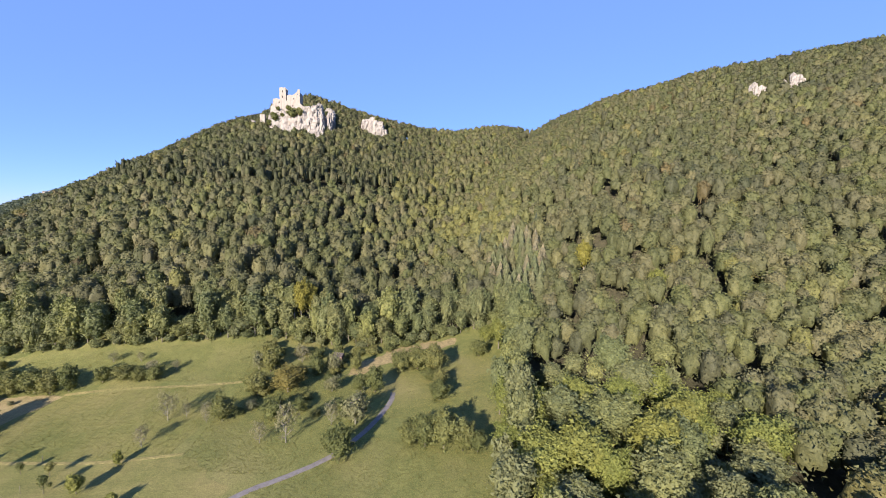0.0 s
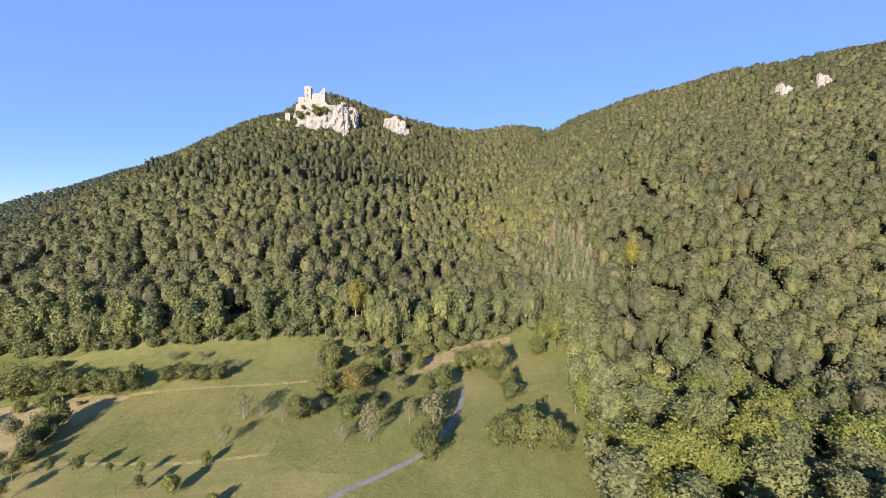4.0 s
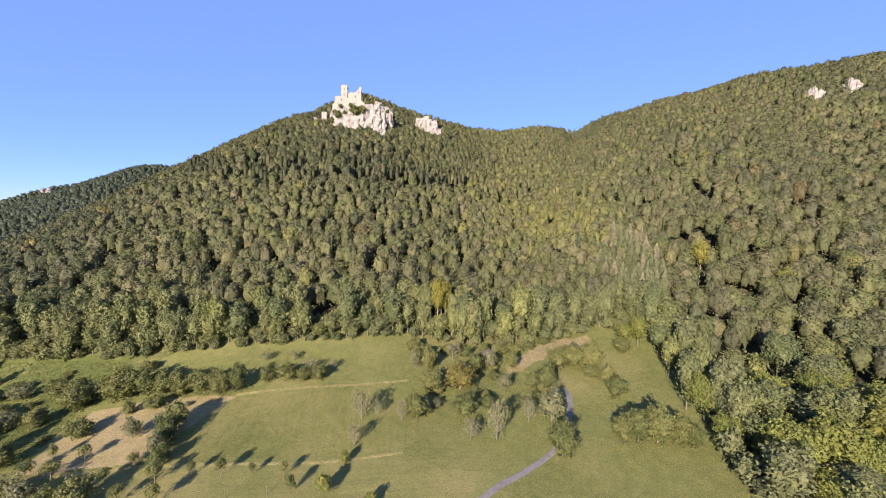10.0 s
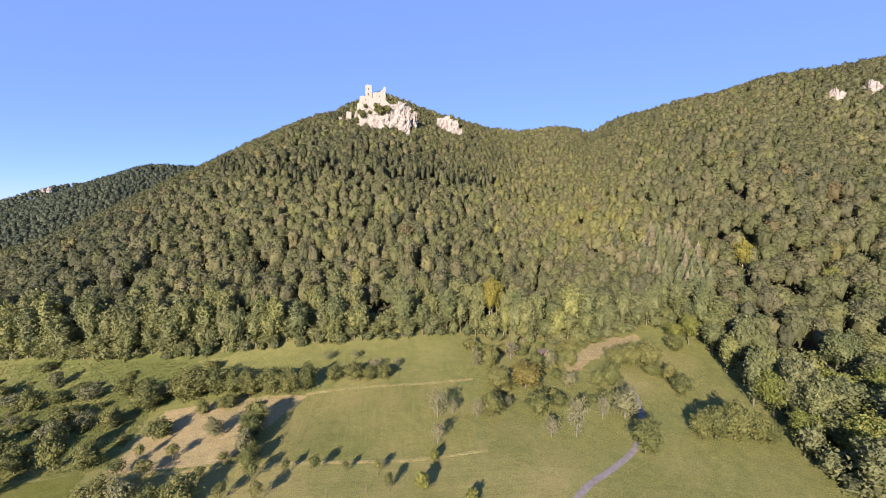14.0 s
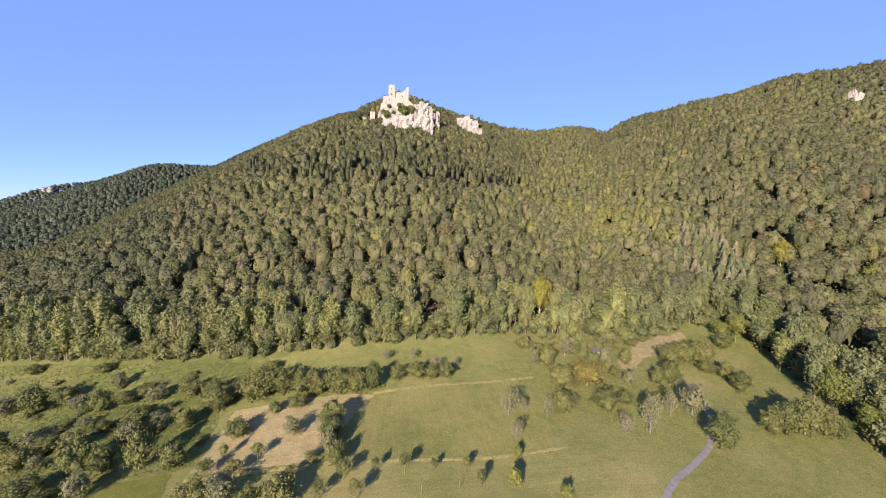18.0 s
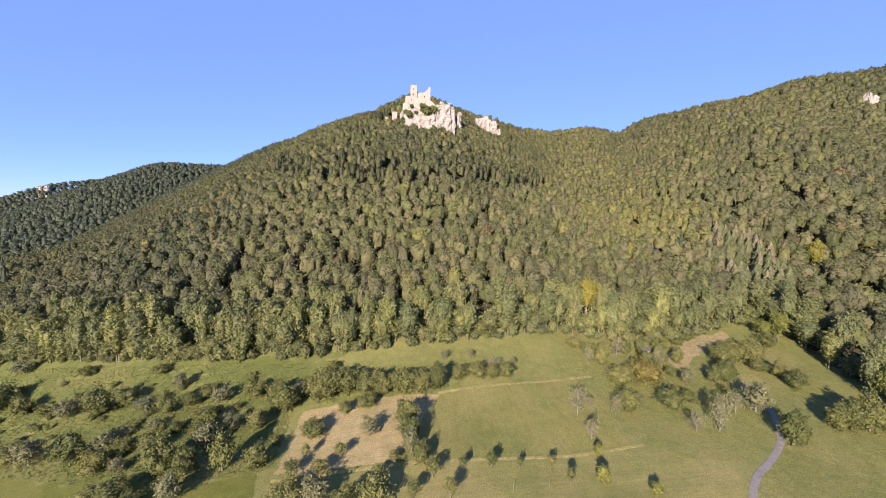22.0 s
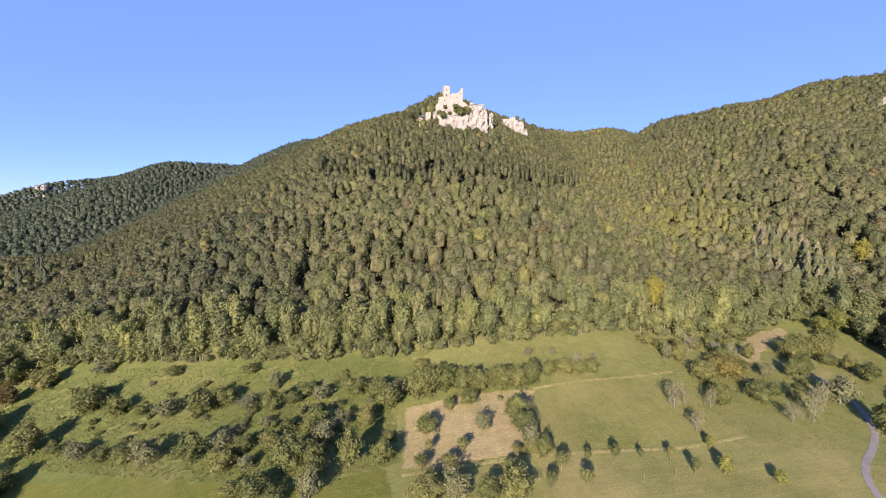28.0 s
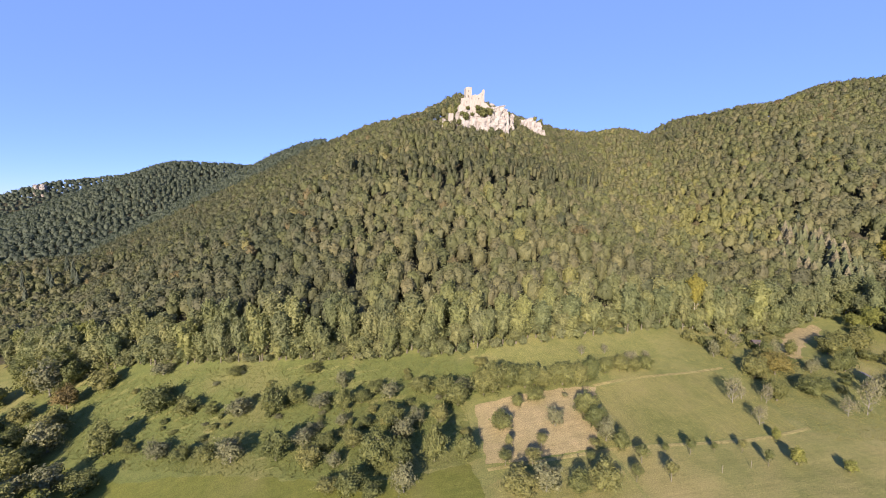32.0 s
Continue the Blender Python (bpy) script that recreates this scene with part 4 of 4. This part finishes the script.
def box_mesh(name, x0, x1, y0, y1, z0, z1, mat):
    bm = bmesh.new()
    bmesh.ops.create_cube(bm, size=1.0)
    for v in bm.verts:
        v.co = ((x0 + x1) / 2 + v.co.x * (x1 - x0), (y0 + y1) / 2 + v.co.y * (y1 - y0), (z0 + z1) / 2 + v.co.z * (z1 - z0))
    bmesh.ops.bevel(bm, geom=bm.edges[:], offset=0.12, segments=1, affect="EDGES")
    me = bpy.data.meshes.new(name)
    bm.to_mesh(me)
    bm.free()
    me.materials.append(mat)
    return me


castle = new("castle_ruin")
castle.location = (-108, 373, 160)
tagged(castle, "ruined castle of pale stone on a limestone crag", "castle")


def c_part(name, mesh, y=0.0, label=""):
    ob = part(name, mesh, castle, label)
    ob.location = (0, y, 0)
    return ob


tower = [(-8.2, 2), (-2.8, 2), (-2.8, 18.2), (-3.4, 18.8), (-4.6, 18.3), (-6.2, 18.7), (-8.2, 18.2)]
c_part("tower_front", wall_mesh("tower_front", tower, 1.3, [(-5.9, -5.3, 9.5, 11.5), (-5.8, -5.3, 14.2, 16)]), 0, "front of the square stone keep with slit windows")
c_part("tower_back", wall_mesh("tower_back", tower, 1.3), 5.0)
c_part("tower_side", box_mesh("tower_side", -8.2, -6.9, 1.3, 5.0, 2, 18.0, M_MASONRY))
c_part("tower_side", box_mesh("tower_side", -4.1, -2.8, 1.3, 5.0, 2, 17.7, M_MASONRY))
c_part("palace_wall", wall_mesh("palace_wall", [(-2, 2), (9, 2), (9, 17.0), (8.4, 17.9), (7.3, 17.4), (6.2, 15.0), (4.0, 13.2), (2.0, 12.4), (0.5, 12.9), (-2, 12.0)], 1.6, [(3.6, 4.3, 8.6, 10.2), (6.5, 7.1, 12.4, 13.8)]), 0.5, "ragged palace wall with window openings rising to a point")
c_part("side_wall", wall_mesh("side_wall", [(7.4, 2), (9, 2), (9, 15.0), (7.4, 16.4)], 9.0), 2.2)
c_part("rear_wall", wall_mesh("rear_wall", [(-2, 2), (7, 2), (7, 10), (4, 11), (1, 9.4), (-2, 10.2)], 1.3), 9.5)
c_part("curtain_wall", wall_mesh("curtain_wall", [(-15.0, -4), (13.5, -4), (13.2, 1.8), (9.8, 5.0), (7.0, 4.6), (2.0, 6.8), (-5, 7.0), (-10, 8.4), (-12.8, 7.8), (-13.3, 2.5), (-15.0, 1.2)], 1.4, [(-8.0, -7.2, 4.4, 5.8), (3.6, 4.4, 1.8, 3.2)]), -3.0, "outer curtain wall with small arched openings along the rock")
outwork = new("gate_house", box_mesh("gate_house", -131.8, -127.6, 369, 373, 140, 154.2, M_MASONRY))
tagged(outwork, "small square stone outwork below the castle", "ruin")

for n, (x, y, z, tall, wide) in enumerate([(-102, 363.4, 151.5, 9, 11), (-97, 364, 153, 8, 9), (-106.5, 367, 158, 4.5, 6), (-115.5, 366.5, 157.5, 3.5, 5), (-93.5, 367.5, 158, 4.5, 5), (-107, 366, 154, 4, 5), (-112, 366, 152, 3.5, 5), (-117.5, 365, 148.5, 7.5, 8), (-123, 367, 145, 5, 6), (-90, 372, 161, 3, 4), (-76, 372, 156, 4, 4), (-120, 367.5, 152, 5, 6), (-36, 409, 161, 5, 5), (-48, 412, 161, 4, 4), (-118, 377, 160, 9, 9), (-122, 379, 157, 10, 9), (-94, 379, 160, 8, 8), (-91, 379, 159.5, 7, 7), (-100, 379, 160.5, 7, 7), (-29, 412, 158, 7, 7)]):
    shrub = plant("shrub", x, y, tall, wide, 70 * n, "bushes on the crag", "green bush growing on a ledge of the crag")
    shrub.matrix_basis = Matrix.Translation((0, 0, z - shrub.matrix_basis.translation.z)) @ shrub.matrix_basis


# ---- hut by the wood ----
def hut():
    base = new("hut")
    x, y = -28.2, 162.5
    base.matrix_basis = pose(x, y, h1(x, y) - 0.1, 0, 0, -14)
    m = Nodes("weathered_boards")
    c = m.ramp(m.noise(3.0, 5), [(0.3, (0.15, 0.105, 0.085)), (0.7, (0.25, 0.18, 0.145))])
    boards = m.principled(c, 0.85)
    m = Nodes("roof_tiles")
    c = m.ramp(m.noise(2.0, 5), [(0.3, (0.045, 0.037, 0.035)), (0.7, (0.085, 0.07, 0.065))])
    tiles = m.principled(c, 0.8)
    part("wall", box_mesh("wall", -1.7, 1.7, -1.3, 1.3, 0, 2.1, boards), base, "pale weathered board walls")
    door = part("door", box_mesh("door", -0.4, 0.5, -1.42, -1.3, 0.1, 1.9, M_DARK), base, "dark stained board door")
    part("handle", box_mesh("handle", 0.34, 0.42, -1.50, -1.42, 0.95, 1.1, M_MASONRY), door, "small pale door handle")
    for side in (-1, 1):
        bm = bmesh.new()
        v = [bm.verts.new(q) for q in ((-2.0, side * 1.75, 1.95), (2.0, side * 1.75, 1.95), (2.0, 0, 3.0), (-2.0, 0, 3.0))]
        f = bm.faces.new(v)
        for q in bmesh.ops.extrude_face_region(bm, geom=[f])["geom"]:
            if isinstance(q, bmesh.types.BMVert):
                q.co.z += 0.12
        bmesh.ops.recalc_face_normals(bm, faces=bm.faces)
        me = bpy.data.meshes.new("roof")
        bm.to_mesh(me)
        bm.free()
        me.materials.append(tiles)
        part("roof", me, base, "dark tiled roof")
    for end in (-1, 1):
        part("gable", mesh_of("gable", [(end * 1.65, -1.28, 2.1), (end * 1.65, 1.28, 2.1), (end * 1.65, 0, 2.98), (end * 1.55, -1.28, 2.1), (end * 1.55, 1.28, 2.1), (end * 1.55, 0, 2.98)], [(0, 1, 4, 3), (1, 2, 5, 4), (2, 0, 3, 5)], [(0, 1, 2), (3, 5, 4)], mats=(boards,)), base)
    return tagged(base, "small board hut with a dark roof at the wood's edge", "hut")


hut()

# stakes of newly set trees
for n, (x, y) in enumerate([(-104.5, 101.5), (-95.0, 101.8), (-63.5, 127.5), (-98.5, 112.2)]):
    stake = new("tree_stake", mesh_of("tree_stake", *tube([(0, 0, -0.3), (0, 0, 1.2), (0.04, 0, 2.2)], [0.09, 0.08, 0.06], 7), mats=(M_BARK,)))
    stake.matrix_basis = pose(x, y, h1(x, y))
    tagged(stake, "thin pale wooden tree stake in the grass", "stake", "tree stakes")


# ---- grass ----
def tufts(name, outline, count, tall, mat, seed, label):
    """Upright grass tufts over a patch of the meadow, as one mass."""
    rng = np.random.default_rng(seed)
    o = np.array(outline, float)
    q = rng.uniform(o.min(0), o.max(0), (count * 3, 2))
    odd = np.zeros(len(q), bool)
    for (x0, y0), (x1, y1) in zip(o, np.roll(o, -1, 0)):
        odd ^= ((y0 > q[:, 1]) != (y1 > q[:, 1])) & (q[:, 0] < (x1 - x0) * (q[:, 1] - y0) / (y1 - y0 + 1e-9) + x0)
    q = q[odd][:count]
    n = len(q)
    z = height(q[:, 0], q[:, 1]) + 0.02
    V = []
    for _ in range(3):
        a, h = rng.uniform(0, 6.28, n), rng.uniform(0.5, 1.2, n) * tall
        w, b = rng.uniform(0.08, 0.22, n), rng.uniform(-0.35, 0.35, (n, 2)) * tall
        c, s = np.cos(a) * w, np.sin(a) * w
        ox, oy = rng.uniform(-0.15, 0.15, (2, n))
        V.append(np.stack([np.c_[q[:, 0] + ox - c, q[:, 1] + oy - s, z], np.c_[q[:, 0] + ox + c, q[:, 1] + oy + s, z], np.c_[q[:, 0] + ox + b[:, 0], q[:, 1] + oy + b[:, 1], z + h]], 1).reshape(-1, 3))
    V = np.concatenate(V)
    ob = new(name, mesh_of(name, V, None, np.arange(len(V)).reshape(-1, 3), mats=(mat,)))
    return tagged(ob, label, "grass", kind="stuff")


M_GREEN_TUFT = leaf_material("green_grass_blades", [(0.0, (0.105, 0.120, 0.042)), (1.0, (0.135, 0.142, 0.052))], sheer=0.35)
M_TUFT = leaf_material("grass_blades", [(0.0, (0.160, 0.162, 0.066)), (1.0, (0.190, 0.184, 0.078))], sheer=0.35)
tufts("hay_grass", [(-133, 116), (-117, 143), (-90, 145.5), (-66, 146), (-62, 132), (-66, 113), (-95, 113)], 7000, 0.15, M_TUFT, 1, "tall yellow-green hay grass")
tufts("upper_grass", [(-130, 152), (-150, 165), (-105, 169), (-61, 175), (-50, 160), (-62, 147), (-95, 150)], 5000, 0.15, M_TUFT, 2, "rough grass of the upper meadow")
tufts("path_grass", [(-62, 112), (-60, 150), (-20, 158), (-8, 142), (-20, 112), (-36, 103), (-60, 106)], 7000, 0.15, M_TUFT, 3, "rough tussocky grass between the fruit trees")
tufts("east_grass", [(-28, 104), (-12, 116), (24, 108), (27, 90), (10, 78), (-40, 84), (-44, 95)], 5000, 0.15, M_TUFT, 4, "rough grass beside the path")
tufts("orchard_grass", [(-322, 203), (-282, 196), (-220, 176), (-165, 168), (-167, 122), (-192, 119), (-213, 124), (-249, 138), (-300, 163)], 15000, 0.32, M_GREEN_TUFT, 5, "rough grass under the orchard trees")
tufts("glade_grass", [(-6, 134), (-4, 148), (20, 165), (34, 165), (28, 140), (20, 122), (-8, 124)], 2500, 0.2, M_TUFT, 7, "short grass of the glade")
